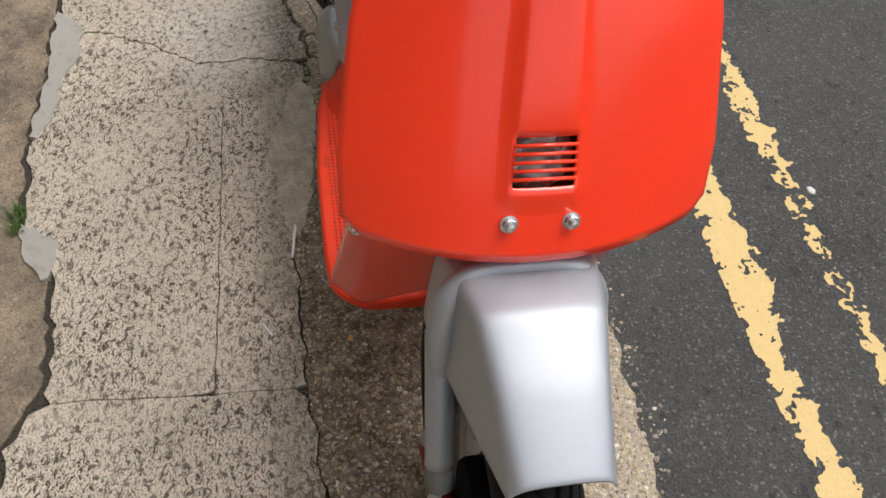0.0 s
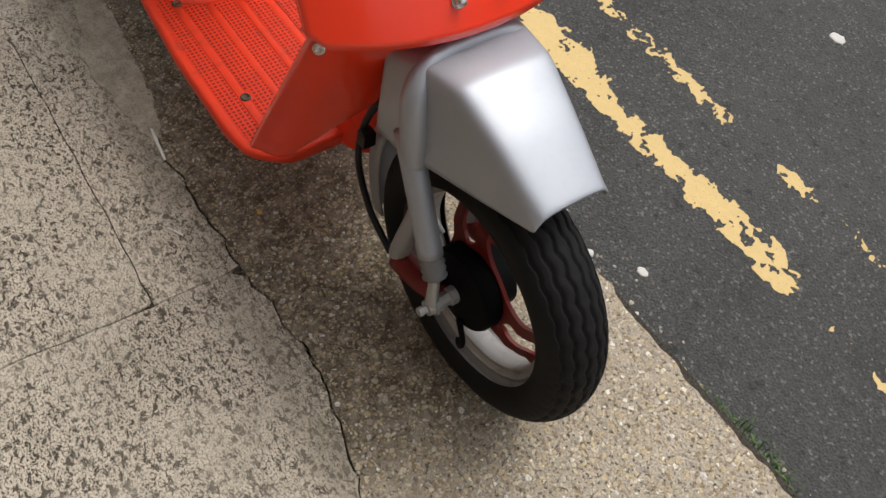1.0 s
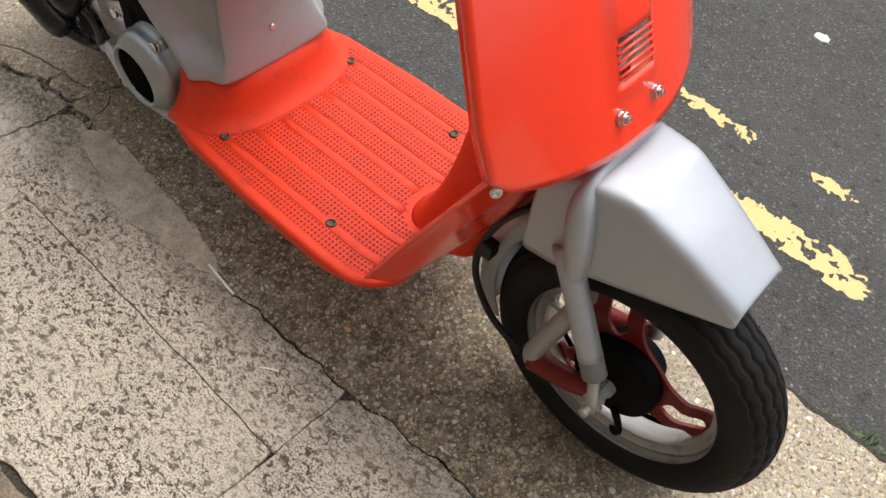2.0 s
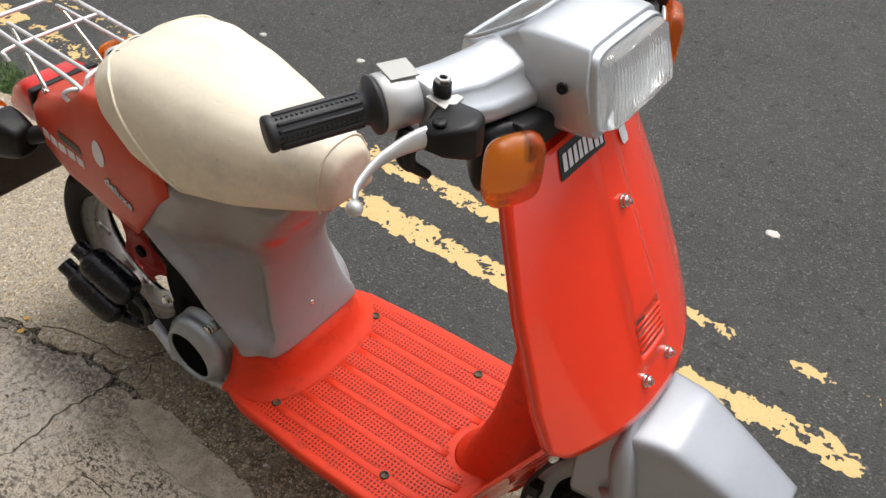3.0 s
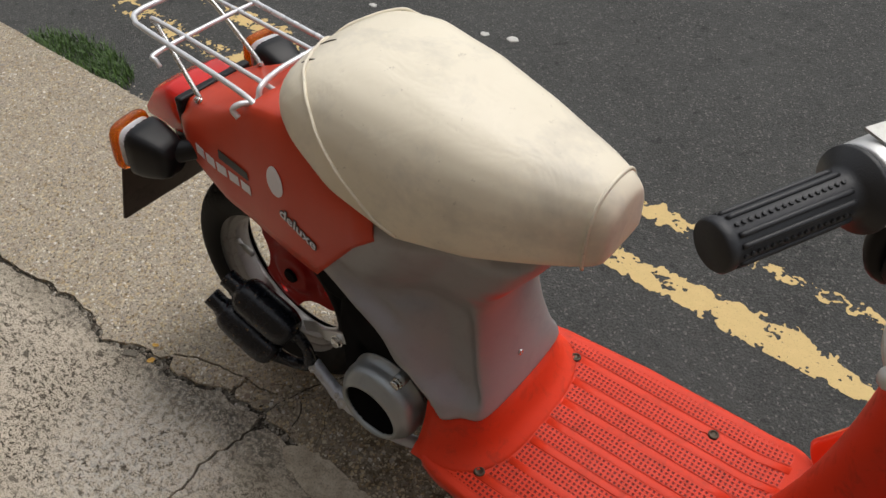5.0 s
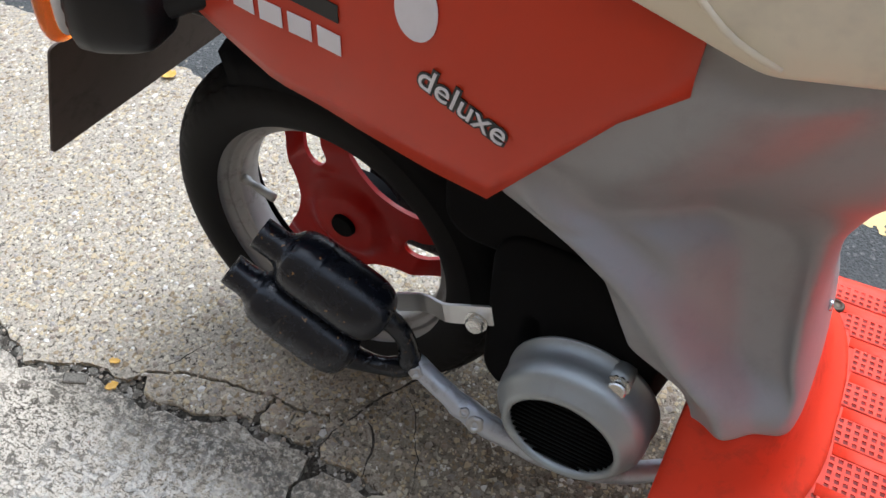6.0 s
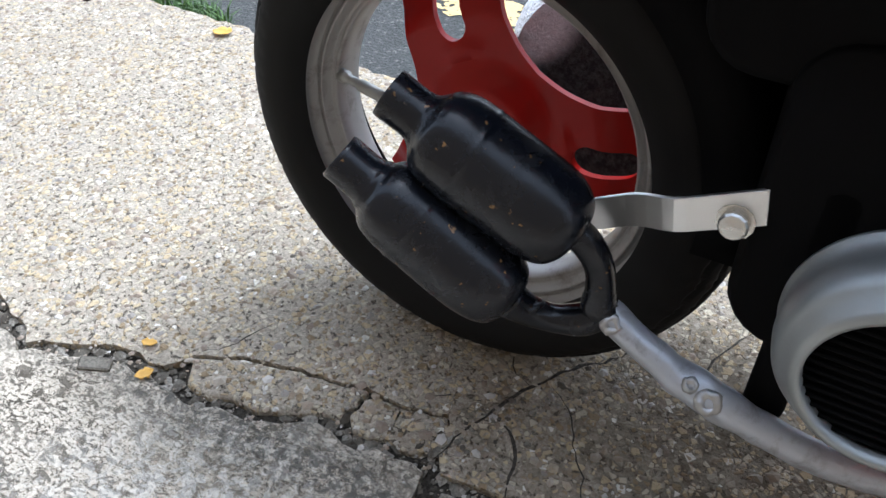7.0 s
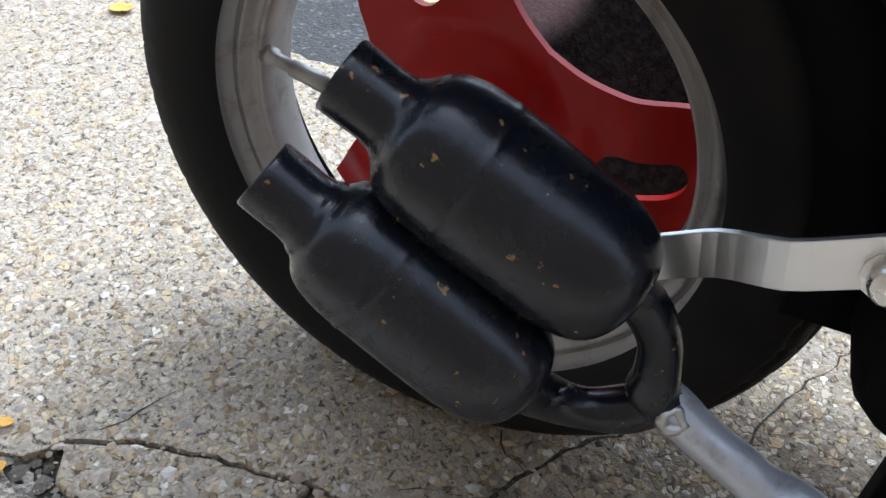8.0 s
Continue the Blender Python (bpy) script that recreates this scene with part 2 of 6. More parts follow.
def concrete_slab():
    """Weathered beige concrete with dense dark pits."""
    n = Nodes("speckled_beige_concrete")
    co = n.stretch(0.8, 1.2, 1.0)
    base = n.mix(n.ramp(n.noise(4, 6, 0.65), [(0.3, 0.0), (0.7, 1.0)]), (0.66, 0.575, 0.455), (0.51, 0.44, 0.345))
    grit = n.mix(n.ramp(n.noise(380, 4, 0.75), [(0.3, 0.0), (0.7, 1.0)]), (0.86, 0.77, 0.635), (0.27, 0.23, 0.175))
    c = n.mix(0.55, base, grit)
    patch = n.ramp(n.noise(7, 6, 0.75), [(0.32, 0.22), (0.58, 1.0)])
    speck = n.ramp(n.noise(98, 6, 0.72, co=co, dist=0.7), [(0.538, 0.0), (0.560, 1.0)])
    pit = n.ramp(n.noise(330, 4.0, 0.7, co=co, dist=0.4), [(0.535, 0.0), (0.570, 1.0)])
    blotch = n.math("MULTIPLY", n.ramp(n.noise(44, 6, 0.75, dist=0.5), [(0.58, 0.0), (0.66, 1.0)]), 0.38)
    dark = n.math("MULTIPLY", n.math("MAXIMUM", speck, n.math("MULTIPLY", pit, 0.8)), patch)
    c = n.mix(n.math("MULTIPLY", dark, 0.90), c, (0.085, 0.070, 0.052))
    c = n.mix(blotch, c, (0.20, 0.175, 0.135))
    pale = n.ramp(n.noise(17, 6, 0.75), [(0.58, 0.0), (0.75, 0.35)])
    c = n.mix(pale, c, (0.70, 0.65, 0.55))
    moss = n.ramp(n.noise(3.1, 5, 0.7, dist=0.6), [(0.52, 0.0), (0.75, 0.32)])
    c = n.mix(moss, c, (0.21, 0.195, 0.145))
    xyz = n.t.nodes.new("ShaderNodeSeparateXYZ")
    n.link(n.co, xyz.inputs[0])
    wob = n.math("MULTIPLY", n.math("SUBTRACT", n.noise(9, 5, 0.7), 0.5), 0.16)
    trowel = n.ramp(n.math("ADD", n.math("ABSOLUTE", n.math("ADD", xyz.outputs[1], 0.25)), n.math("MULTIPLY", wob, 0.5)), [(0.010, 0.65), (0.035, 0.0)])
    c = n.mix(n.math("MULTIPLY", trowel, n.ramp(n.noise(3, 3), [(0.42, 0.0), (0.55, 1.0)])), c, (0.40, 0.35, 0.27))
    # mottled dark grime along the joint
    dark_areas = n.math("MULTIPLY", n.ramp(n.math("ADD", n.math("ABSOLUTE", n.math("ADD", xyz.outputs[1], 0.20)), wob), [(0.0, 0.72), (0.075, 0.0)]), n.ramp(n.noise(120, 6, 0.72), [(0.42, 0.18), (0.56, 1.0)]))
    # paler mottling in a round patch beside the crack
    pale_patch = n.math("MULTIPLY", n.near_to((-0.16, -0.35, 0.0), 0.05, 0.22), n.ramp(n.noise(85, 6, 0.75, dist=0.4), [(0.47, 0.0), (0.54, 0.62)]))
    c = n.mix(dark_areas, c, (0.165, 0.145, 0.11))
    c = n.mix(n.math("MULTIPLY", dark, 0.5), c, (0.06, 0.05, 0.038))
    c = n.mix(pale_patch, c, (0.70, 0.665, 0.60))
    broken = n.math("MULTIPLY", n.ramp(n.math("ADD", n.math("ABSOLUTE", n.math("ADD", xyz.outputs[0], 0.26)), wob), [(0.20, 1.0), (0.42, 0.0)]), n.ramp(n.math("ADD", n.math("ABSOLUTE", n.math("ADD", xyz.outputs[1], 0.215)), n.math("MULTIPLY", wob, 0.35)), [(0.004, 0.8), (0.040, 0.0)]))
    c = n.mix(n.math("MULTIPLY", broken, n.ramp(n.noise(130, 6, 0.75, dist=0.5), [(0.46, 0.0), (0.54, 1.0)])), c, (0.105, 0.098, 0.085))
    h = n.math("SUBTRACT", n.math("MULTIPLY", n.noise(480, 4), 0.7), dark)
    return n.done(c, 0.92, normal=n.bump(n.noise(14, 5), 0.5, 0.005, n.bump(h, 0.9, 0.0016)), spec=0.2)


def stained_and_shaded(n, c, weight):
    """Oil and damp along the joint and broken edge, plus painted shade under the scooter."""
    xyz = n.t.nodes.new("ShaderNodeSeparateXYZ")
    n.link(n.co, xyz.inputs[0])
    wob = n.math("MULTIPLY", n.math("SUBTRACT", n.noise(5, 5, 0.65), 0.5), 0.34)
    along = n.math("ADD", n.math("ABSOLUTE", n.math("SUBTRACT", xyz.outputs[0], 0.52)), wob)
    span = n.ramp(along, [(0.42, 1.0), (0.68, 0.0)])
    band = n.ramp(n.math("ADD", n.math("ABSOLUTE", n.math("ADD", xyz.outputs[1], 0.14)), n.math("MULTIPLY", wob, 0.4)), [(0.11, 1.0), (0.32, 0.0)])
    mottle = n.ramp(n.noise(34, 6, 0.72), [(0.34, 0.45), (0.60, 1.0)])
    stain_shade = n.math("MULTIPLY", n.math("MULTIPLY", span, band), mottle)
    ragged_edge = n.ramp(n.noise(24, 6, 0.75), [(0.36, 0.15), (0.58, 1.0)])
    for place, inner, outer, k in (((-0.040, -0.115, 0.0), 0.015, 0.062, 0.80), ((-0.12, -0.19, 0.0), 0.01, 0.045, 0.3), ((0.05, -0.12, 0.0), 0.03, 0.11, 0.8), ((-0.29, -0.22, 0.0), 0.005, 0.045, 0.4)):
        stain_shade = n.math("MAXIMUM", stain_shade, n.math("MULTIPLY", n.math("MULTIPLY", n.near_to(place, inner, outer), ragged_edge), k))
    return n.mix(n.math("MULTIPLY", stain_shade, weight), c, (0.056, 0.041, 0.019))


def mortar():
    """Trowelled mortar, stained darker towards patches of damp."""
    n = Nodes("trowelled_mortar")
    c = n.mix(n.ramp(n.noise(28, 6, 0.7), [(0.35, 0.0), (0.65, 1.0)]), (0.44, 0.385, 0.30), (0.27, 0.235, 0.18))
    c = n.mix(n.ramp(n.noise(300, 4, 0.7), [(0.50, 0.0), (0.66, 0.6)]), c, (0.10, 0.085, 0.065))
    c = n.mix(n.ramp(n.noise(70, 5, 0.75), [(0.55, 0.0), (0.68, 0.5)]), c, (0.14, 0.12, 0.09))
    return n.done(c, 0.9, normal=n.bump(n.noise(40, 5), 0.5, 0.003, n.bump(n.noise(420, 4), 0.5, 0.001)), spec=0.2)


def exposed_aggregate():
    """Sandy mortar full of small gravel, stained by damp and oil, with scooter shade painted in."""
    n = Nodes("exposed_aggregate_concrete")
    mort = n.mix(n.ramp(n.noise(330, 5, 0.75), [(0.34, 0.0), (0.66, 1.0)]), (0.58, 0.51, 0.41), (0.22, 0.185, 0.14))
    mort = n.mix(n.ramp(n.noise(13, 5, 0.7), [(0.35, 0.0), (0.68, 0.45)]), mort, (0.30, 0.25, 0.18))
    pit = n.ramp(n.noise(170, 4, 0.65, dist=0.5), [(0.56, 0.0), (0.63, 1.0)])
    mort = n.mix(n.math("MULTIPLY", pit, 0.85), mort, (0.065, 0.052, 0.040))
    mort = stained_and_shaded(n, mort, 0.90)
    show, c = None, mort
    for scale, few in ((150, 0.58), (260, 0.62)):
        sep = n.t.nodes.new("ShaderNodeSeparateColor")
        n.link(n.voronoi(scale, "F1", "Color"), sep.inputs[0])
        chip = n.ramp(sep.outputs[0], [(0.0, (0.28, 0.205, 0.115)), (0.20, (0.48, 0.375, 0.225)), (0.45, (0.57, 0.50, 0.37)), (0.70, (0.37, 0.33, 0.255)), (0.86, (0.54, 0.43, 0.26)), (0.95, (0.80, 0.76, 0.67))], "CONSTANT")
        chip = stained_and_shaded(n, chip, 0.36)
        here = n.math("MULTIPLY", n.ramp(n.voronoi(scale, "DISTANCE_TO_EDGE"), [(0.06, 0.0), (0.14, 1.0)]), n.ramp(sep.outputs[1], [(few, 0.0), (few + 0.04, 1.0)]))
        c = n.mix(n.math("MULTIPLY", here, 0.85), c, chip)
        show = n.math("MAXIMUM", show, here) if show else here
    h = n.math("ADD", n.math("MULTIPLY", show, 0.6), n.math("SUBTRACT", n.noise(420, 4), pit))
    return n.done(c, 0.85, normal=n.bump(n.noise(22, 5), 0.6, 0.005, n.bump(h, 0.9, 0.0016)), spec=0.25)


def asphalt():
    n = Nodes("worn_dark_asphalt")
    c = n.mix(n.ramp(n.noise(230, 5, 0.8), [(0.32, 0.0), (0.68, 1.0)]), (0.118, 0.118, 0.110), (0.017, 0.018, 0.017))
    c = n.mix(n.ramp(n.noise(70, 4, 0.7), [(0.40, 0.0), (0.66, 0.55)]), c, (0.034, 0.034, 0.034))
    c = n.mix(n.ramp(n.noise(2.2, 5, 0.6), [(0.35, 0.0), (0.7, 0.45)]), c, (0.087, 0.088, 0.083))
    sep = n.t.nodes.new("ShaderNodeSeparateColor")
    n.link(n.voronoi(260, "F1", "Color"), sep.inputs[0])
    c = n.mix(n.math("MULTIPLY", n.ramp(sep.outputs[0], [(0.945, 0.0), (0.950, 1.0)]), 0.5), c, (0.21, 0.20, 0.18))
    spot = n.ramp(n.noise(26, 4, 0.65), [(0.60, 0.0), (0.68, 1.0)])
    c = n.mix(n.math("MULTIPLY", spot, 0.55), c, (0.018, 0.018, 0.018))
    damp = n.ramp(n.noise(6.5, 6, 0.7, dist=0.3), [(0.54, 0.0), (0.72, 0.38)])
    c = n.mix(damp, c, (0.026, 0.026, 0.025))
    h = n.math("ADD", n.voronoi(230), n.noise(420, 4, 0.75))
    return n.done(c, 0.85, normal=n.bump(n.noise(30, 4), 0.35, 0.005, n.bump(h, 1.0, 0.0022)), spec=0.3)


def old_tarmac():
    n = Nodes("brown_weathered_tarmac")
    c = n.mix(n.ramp(n.noise(9, 6, 0.72), [(0.36, 0.0), (0.64, 1.0)]), (0.36, 0.285, 0.20), (0.13, 0.105, 0.08))
    c = n.mix(n.ramp(n.noise(240, 5, 0.75), [(0.42, 0.0), (0.64, 0.75)]), c, (0.075, 0.060, 0.046))
    c = n.mix(n.ramp(n.noise(60, 6, 0.75, dist=0.4), [(0.55, 0.0), (0.66, 0.8)]), c, (0.055, 0.045, 0.036))
    c = n.mix(n.ramp(n.noise(110, 4, 0.7), [(0.62, 0.0), (0.70, 0.6)]), c, (0.46, 0.40, 0.31))
    return n.done(c, 0.9, normal=n.bump(n.noise(25, 5), 0.6, 0.006, n.bump(n.noise(170, 5), 0.8, 0.003)), spec=0.2)


def soil():
    n = Nodes("dark_gritty_dirt")
    c = n.mix(n.ramp(n.noise(260, 5, 0.7), [(0.35, 0.0), (0.65, 1.0)]), (0.085, 0.074, 0.058), (0.014, 0.012, 0.010))
    return n.done(c, 0.95, normal=n.bump(n.noise(240, 5), 0.8, 0.003), spec=0.2)


def yellow():
    n = Nodes("worn_yellow_road_paint")
    c = n.mix(n.noise(60, 5, 0.6), (0.66, 0.485, 0.215), (0.54, 0.395, 0.17))
    c = n.mix(n.math("MULTIPLY", n.ramp(n.noise(260, 4, 0.7), [(0.58, 0.0), (0.7, 1.0)]), 0.45), c, (0.12, 0.10, 0.06))
    return n.done(c, 0.75, normal=n.bump(n.noise(300, 4), 0.5, 0.0012), spec=0.3)


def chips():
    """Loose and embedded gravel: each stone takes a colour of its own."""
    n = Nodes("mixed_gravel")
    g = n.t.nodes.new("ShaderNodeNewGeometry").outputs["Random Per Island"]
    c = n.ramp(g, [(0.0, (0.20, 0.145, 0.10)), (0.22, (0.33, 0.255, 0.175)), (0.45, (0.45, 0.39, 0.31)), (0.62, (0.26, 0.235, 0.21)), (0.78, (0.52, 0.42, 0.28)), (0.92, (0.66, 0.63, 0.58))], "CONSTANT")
    c = stained_and_shaded(n, n.mix(0.35, c, n.mix(n.noise(700, 3), (0.6, 0.52, 0.42), (0.12, 0.10, 0.08))), 0.66)
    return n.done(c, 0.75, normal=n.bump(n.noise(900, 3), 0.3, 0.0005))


def rubble():
    """Broken concrete crumbs, each grey-brown in its own shade and dusted dark."""
    n = Nodes("broken_concrete_rubble")
    g = n.t.nodes.new("ShaderNodeNewGeometry").outputs["Random Per Island"]
    c = n.ramp(g, [(0.0, (0.06, 0.051, 0.04)), (0.35, (0.14, 0.125, 0.10)), (0.65, (0.22, 0.20, 0.165)), (0.92, (0.36, 0.33, 0.28))])
    c = n.mix(n.ramp(n.noise(420, 4, 0.7), [(0.40, 0.0), (0.66, 0.7)]), c, (0.07, 0.058, 0.045))
    return n.done(c, 0.9, normal=n.bump(n.noise(700, 4), 0.5, 0.0008), spec=0.2)


def leafy(name, a, b):
    n = Nodes(name)
    g = n.t.nodes.new("ShaderNodeNewGeometry").outputs["Random Per Island"]
    return n.done(n.mix(g, a, b), 0.55)


SLAB, AGGREGATE, ASPHALT, TARMAC, SOIL, YELLOW, CHIPS, RUBBLE, MORTAR = concrete_slab(), exposed_aggregate(), asphalt(), old_tarmac(), soil(), yellow(), chips(), rubble(), mortar()
GRASS = leafy("grass_green", (0.09, 0.17, 0.03), (0.035, 0.075, 0.015))
GUM = painted("dried_chewing_gum", (0.55, 0.54, 0.50), 0.7, wear=0.4, dirt=(0.25, 0.24, 0.22), bump=0.3)
LEAF = painted("yellow_dead_leaf", (0.60, 0.34, 0.05), 0.6, wear=0.4, dirt=(0.25, 0.12, 0.03))
PAPER = painted("white_paper", (0.75, 0.74, 0.70), 0.7, wear=0.2)
CEMENT = painted("grey_cement_patch", (0.32, 0.305, 0.28), 0.85, wear=0.7, dirt=(0.15, 0.14, 0.12), grain=300, bump=0.6)

# ---- mesh helpers ----
def part(name, bm, material, parent=None, label="", smooth=True, bevel=0.0, subsurf=0, solid=0.0, offset=-1.0):
    """Links a bmesh as one mesh object under a thing or a part."""
    me = bpy.data.meshes.new(name)
    bmesh.ops.recalc_face_normals(bm, faces=bm.faces[:])
    bm.to_mesh(me)
    bm.free()
    me.materials.append(material)
    if smooth:
        me.shade_smooth()
    ob = new(name, me)
    if parent:
        ob.parent = parent
    if solid:
        m = ob.modifiers.new("thickness", "SOLIDIFY")
        m.thickness, m.offset = solid, offset
    if bevel:
        m = ob.modifiers.new("bevel", "BEVEL")
        m.width, m.segments, m.limit_method, m.angle_limit = bevel, 2, "ANGLE", radians(35)
        m.harden_normals = True
    if subsurf:
        m = ob.modifiers.new("smooth", "SUBSURF")
        m.levels = m.render_levels = subsurf
    if label:
        ob["label"] = label
    return ob


def loft(rings, closed=True, caps=True, bm=None):
    bm = bm or bmesh.new()
    vs = [[bm.verts.new(p) for p in r] for r in rings]
    n = len(rings[0])
    for a, b in zip(vs, vs[1:]):
        for i in range(n if closed else n - 1):
            bm.faces.new((a[i], a[(i + 1) % n], b[(i + 1) % n], b[i]))
    if caps and closed:
        bm.faces.new(vs[0][::-1])
        bm.faces.new(vs[-1])
    return bm


def spline(points, n=8):
    """Catmull-Rom samples through the points (of any width)."""
    p = np.array(points, float)
    p = np.vstack([2 * p[0] - p[1], p, 2 * p[-1] - p[-2]])
    out = []
    for i in range(1, len(p) - 2):
        for t in np.linspace(0, 1, n, endpoint=False):
            a, b, c, d = p[i - 1], p[i], p[i + 1], p[i + 2]
            out.append(0.5 * (2 * b + (c - a) * t + (2 * a - 5 * b + 4 * c - d) * t * t + (3 * b - a - 3 * c + d) * t ** 3))
    out.append(p[-2])
    return np.array(out)


def tube(points, radius, seg=12, n=6, bm=None, flat=1.0, caps=True):
    """A round bar through the points; radius is a number or one number a point; flat squeezes it sideways."""
    pts = [np.array(p, float) for p in points]
    rad = list(radius) if isinstance(radius, (list, tuple)) else [radius] * len(pts)
    if n > 1 and len(pts) > 2:
        full = spline([(*p, r) for p, r in zip(pts, rad)], n)
        pts, rad = [q[:3] for q in full], [q[3] for q in full]
    rings, up = [], None
    for i, p in enumerate(pts):
        d = Vector(pts[min(i + 1, len(pts) - 1)] - pts[max(i - 1, 0)]).normalized()
        if up is None:
            up = d.orthogonal().normalized() if abs(d.z) > 0.9 else Vector((0, 0, 1))
        side = d.cross(up).normalized()
        up = side.cross(d).normalized()
        rings.append([Vector(p) + float(rad[i]) * (flat * math.cos(a) * side + math.sin(a) * up) for a in np.linspace(0, 2 * math.pi, seg, endpoint=False)])
    return loft(rings, True, caps, bm)


def lathe(profile, centre=(0, 0, 0), axis=(0, 1, 0), seg=48, bm=None, closed=False):
    """Turns (radius, along) pairs round an axis through the centre."""
    ax = Vector(axis).normalized()
    e1 = ax.orthogonal().normalized()
    e2 = ax.cross(e1)
    c = Vector(centre)
    rings = []
    for a in np.linspace(0, 2 * math.pi, seg, endpoint=False):
        d = math.cos(a) * e1 + math.sin(a) * e2
        rings.append([c + ax * h + d * max(r, 1e-5) for r, h in profile])
    bm = bm or bmesh.new()
    vs = [[bm.verts.new(p) for p in r] for r in rings]
    m = len(profile)
    for i in range(seg):
        a, b = vs[i], vs[(i + 1) % seg]
        for j in range(m if closed else m - 1):
            bm.faces.new((a[j], a[(j + 1) % m], b[(j + 1) % m], b[j]))
    bmesh.ops.remove_doubles(bm, verts=bm.verts[:], dist=2e-5)
    return bm


def plate(outline, holes, thick, place, bm=None):
    """A flat plate with holes: outlines in 2D, place(u, v, w) gives the point."""
    bm = bm or bmesh.new()
    edges = []
    for loop in [outline, *holes]:
        vs = [bm.verts.new((u, v, 0)) for u, v in loop]
        edges += [bm.edges.new((a, b)) for a, b in zip(vs, vs[1:] + vs[:1])]
    fill = bmesh.ops.triangle_fill(bm, edges=edges, use_beauty=True, use_dissolve=False)
    faces = [f for f in fill["geom"] if isinstance(f, bmesh.types.BMFace)]
    ext = bmesh.ops.extrude_face_region(bm, geom=faces)
    for v in ext["geom"]:
        if isinstance(v, bmesh.types.BMVert):
            v.co.z = thick
    for v in bm.verts:
        v.co = Vector(place(*v.co))
    return bm


def rounded(w, h, r, cx=0.0, cy=0.0, n=5):
    """Outline of a rounded rectangle."""
    out = []
    for sx, sy, a0 in ((1, 1, 0), (-1, 1, 90), (-1, -1, 180), (1, -1, 270)):
        for k in range(n + 1):
            a = radians(a0 + 90 * k / n)
            out.append((cx + sx * (w - r) + r * math.cos(a), cy + sy * (h - r) + r * math.sin(a)))
    return out


def squircle(e, seg):
    """Points of a unit superellipse."""
    out = []
    for a in np.linspace(0, 2 * math.pi, seg, endpoint=False):
        c, s = math.cos(a), math.sin(a)
        out.append((math.copysign(abs(c) ** (2 / e), c), math.copysign(abs(s) ** (2 / e), s)))
    return out


def box(x0, x1, y0, y1, z0, z1, bm=None):
    bm = bm or bmesh.new()
    v = [bm.verts.new((x, y, z)) for z in (z0, z1) for x, y in ((x0, y0), (x1, y0), (x1, y1), (x0, y1))]
    for q in ((3, 2, 1, 0), (4, 5, 6, 7), (0, 1, 5, 4), (1, 2, 6, 5), (2, 3, 7, 6), (3, 0, 4, 7)):
        bm.faces.new([v[i] for i in q])
    return bm


def smoothstep(a, b, x):
    t = min(max((x - a) / (b - a), 0.0), 1.0)
    return t * t * (3 - 2 * t)


def table(x, xs, *cols):
    """Smoothed look-up of columns at x."""
    return [float(np.interp(x, xs, c)) for c in cols]

# ---- ground ----
def ragged(points, amp, step=0.012, seed=1):
    """A broken line through control points, jagged at two scales."""
    r = random.Random(seed)
    out = []
    for (x0, y0), (x1, y1) in zip(points, points[1:]):
        n = max(1, int(math.hypot(x1 - x0, y1 - y0) / (step if abs(x0 + x1) < 4 else 12 * step)))
        for k in range(n):
            t = k / n
            x, y = x0 + (x1 - x0) * t, y0 + (y1 - y0) * t
            far = abs(x) > 1.8
            q = noise.noise(Vector((x * 22, y * 22, seed))) * amp * 1.3 + (0 if far else r.uniform(-amp, amp) * 0.55)
            L = math.hypot(x1 - x0, y1 - y0)
            out.append((x - (y1 - y0) / L * q, y + (x1 - x0) / L * q))
    out.append(points[-1])
    return out


def shift(line, dx, dy, vary=0.0, seed=0, tight=1.0):
    """The line moved aside, by an uneven amount."""
    out = []
    for x, y in line:
        k = 1 + vary * noise.noise(Vector((x * 17, y * 17, seed + 0.5)))
        k *= tight + (1 - tight) * (1 - smoothstep(0.0, 0.12, x))
        out.append((x + dx * k, y + dy * k))
    return out


JOINT = ragged([(-14.0, -0.25), (-1.2, -0.245), (-0.70, -0.229), (-0.545, -0.209), (-0.465, -0.216), (-0.417, -0.235), (-0.339, -0.202), (-0.259, -0.209),
                (-0.158, -0.178), (-0.08, -0.172), (0.04, -0.175), (0.13, -0.178), (0.25, -0.187), (0.30, -0.205), (0.43, -0.222), (0.512, -0.217),
                (0.678, -0.217), (0.772, -0.205), (0.911, -0.206), (1.047, -0.245), (1.5, -0.24), (14.0, -0.24)], 0.0055, seed=3)
OUTER = ragged([(-14.0, -0.70), (-0.318, -0.668), (-0.044, -0.661), (0.123, -0.677), (0.31, -0.65), (0.433, -0.591), (0.614, -0.576), (0.71, -0.62), (1.2, -0.64), (14.0, -0.64)], 0.0075, 0.016, seed=5)
KERB = ragged([(-14.0, 0.31), (-1.2, 0.265), (-0.65, 0.272), (0.0, 0.245), (0.614, 0.240), (0.91, 0.228), (1.02, 0.214), (1.21, 0.210), (1.345, 0.210), (14.0, 0.18)], 0.006, seed=7)
CRACK = ragged([(-0.062, -0.186), (-0.062, -0.204), (-0.072, -0.261), (-0.076, -0.293), (-0.068, -0.337), (-0.076, -0.383), (-0.123, -0.448), (-0.189, -0.561), (-0.21, -0.664)], 0.007, 0.009, seed=9)
CROSS = ragged([(0.062, -0.335), (0.058, -0.45), (0.045, -0.672)], 0.0018, 0.02, seed=11)
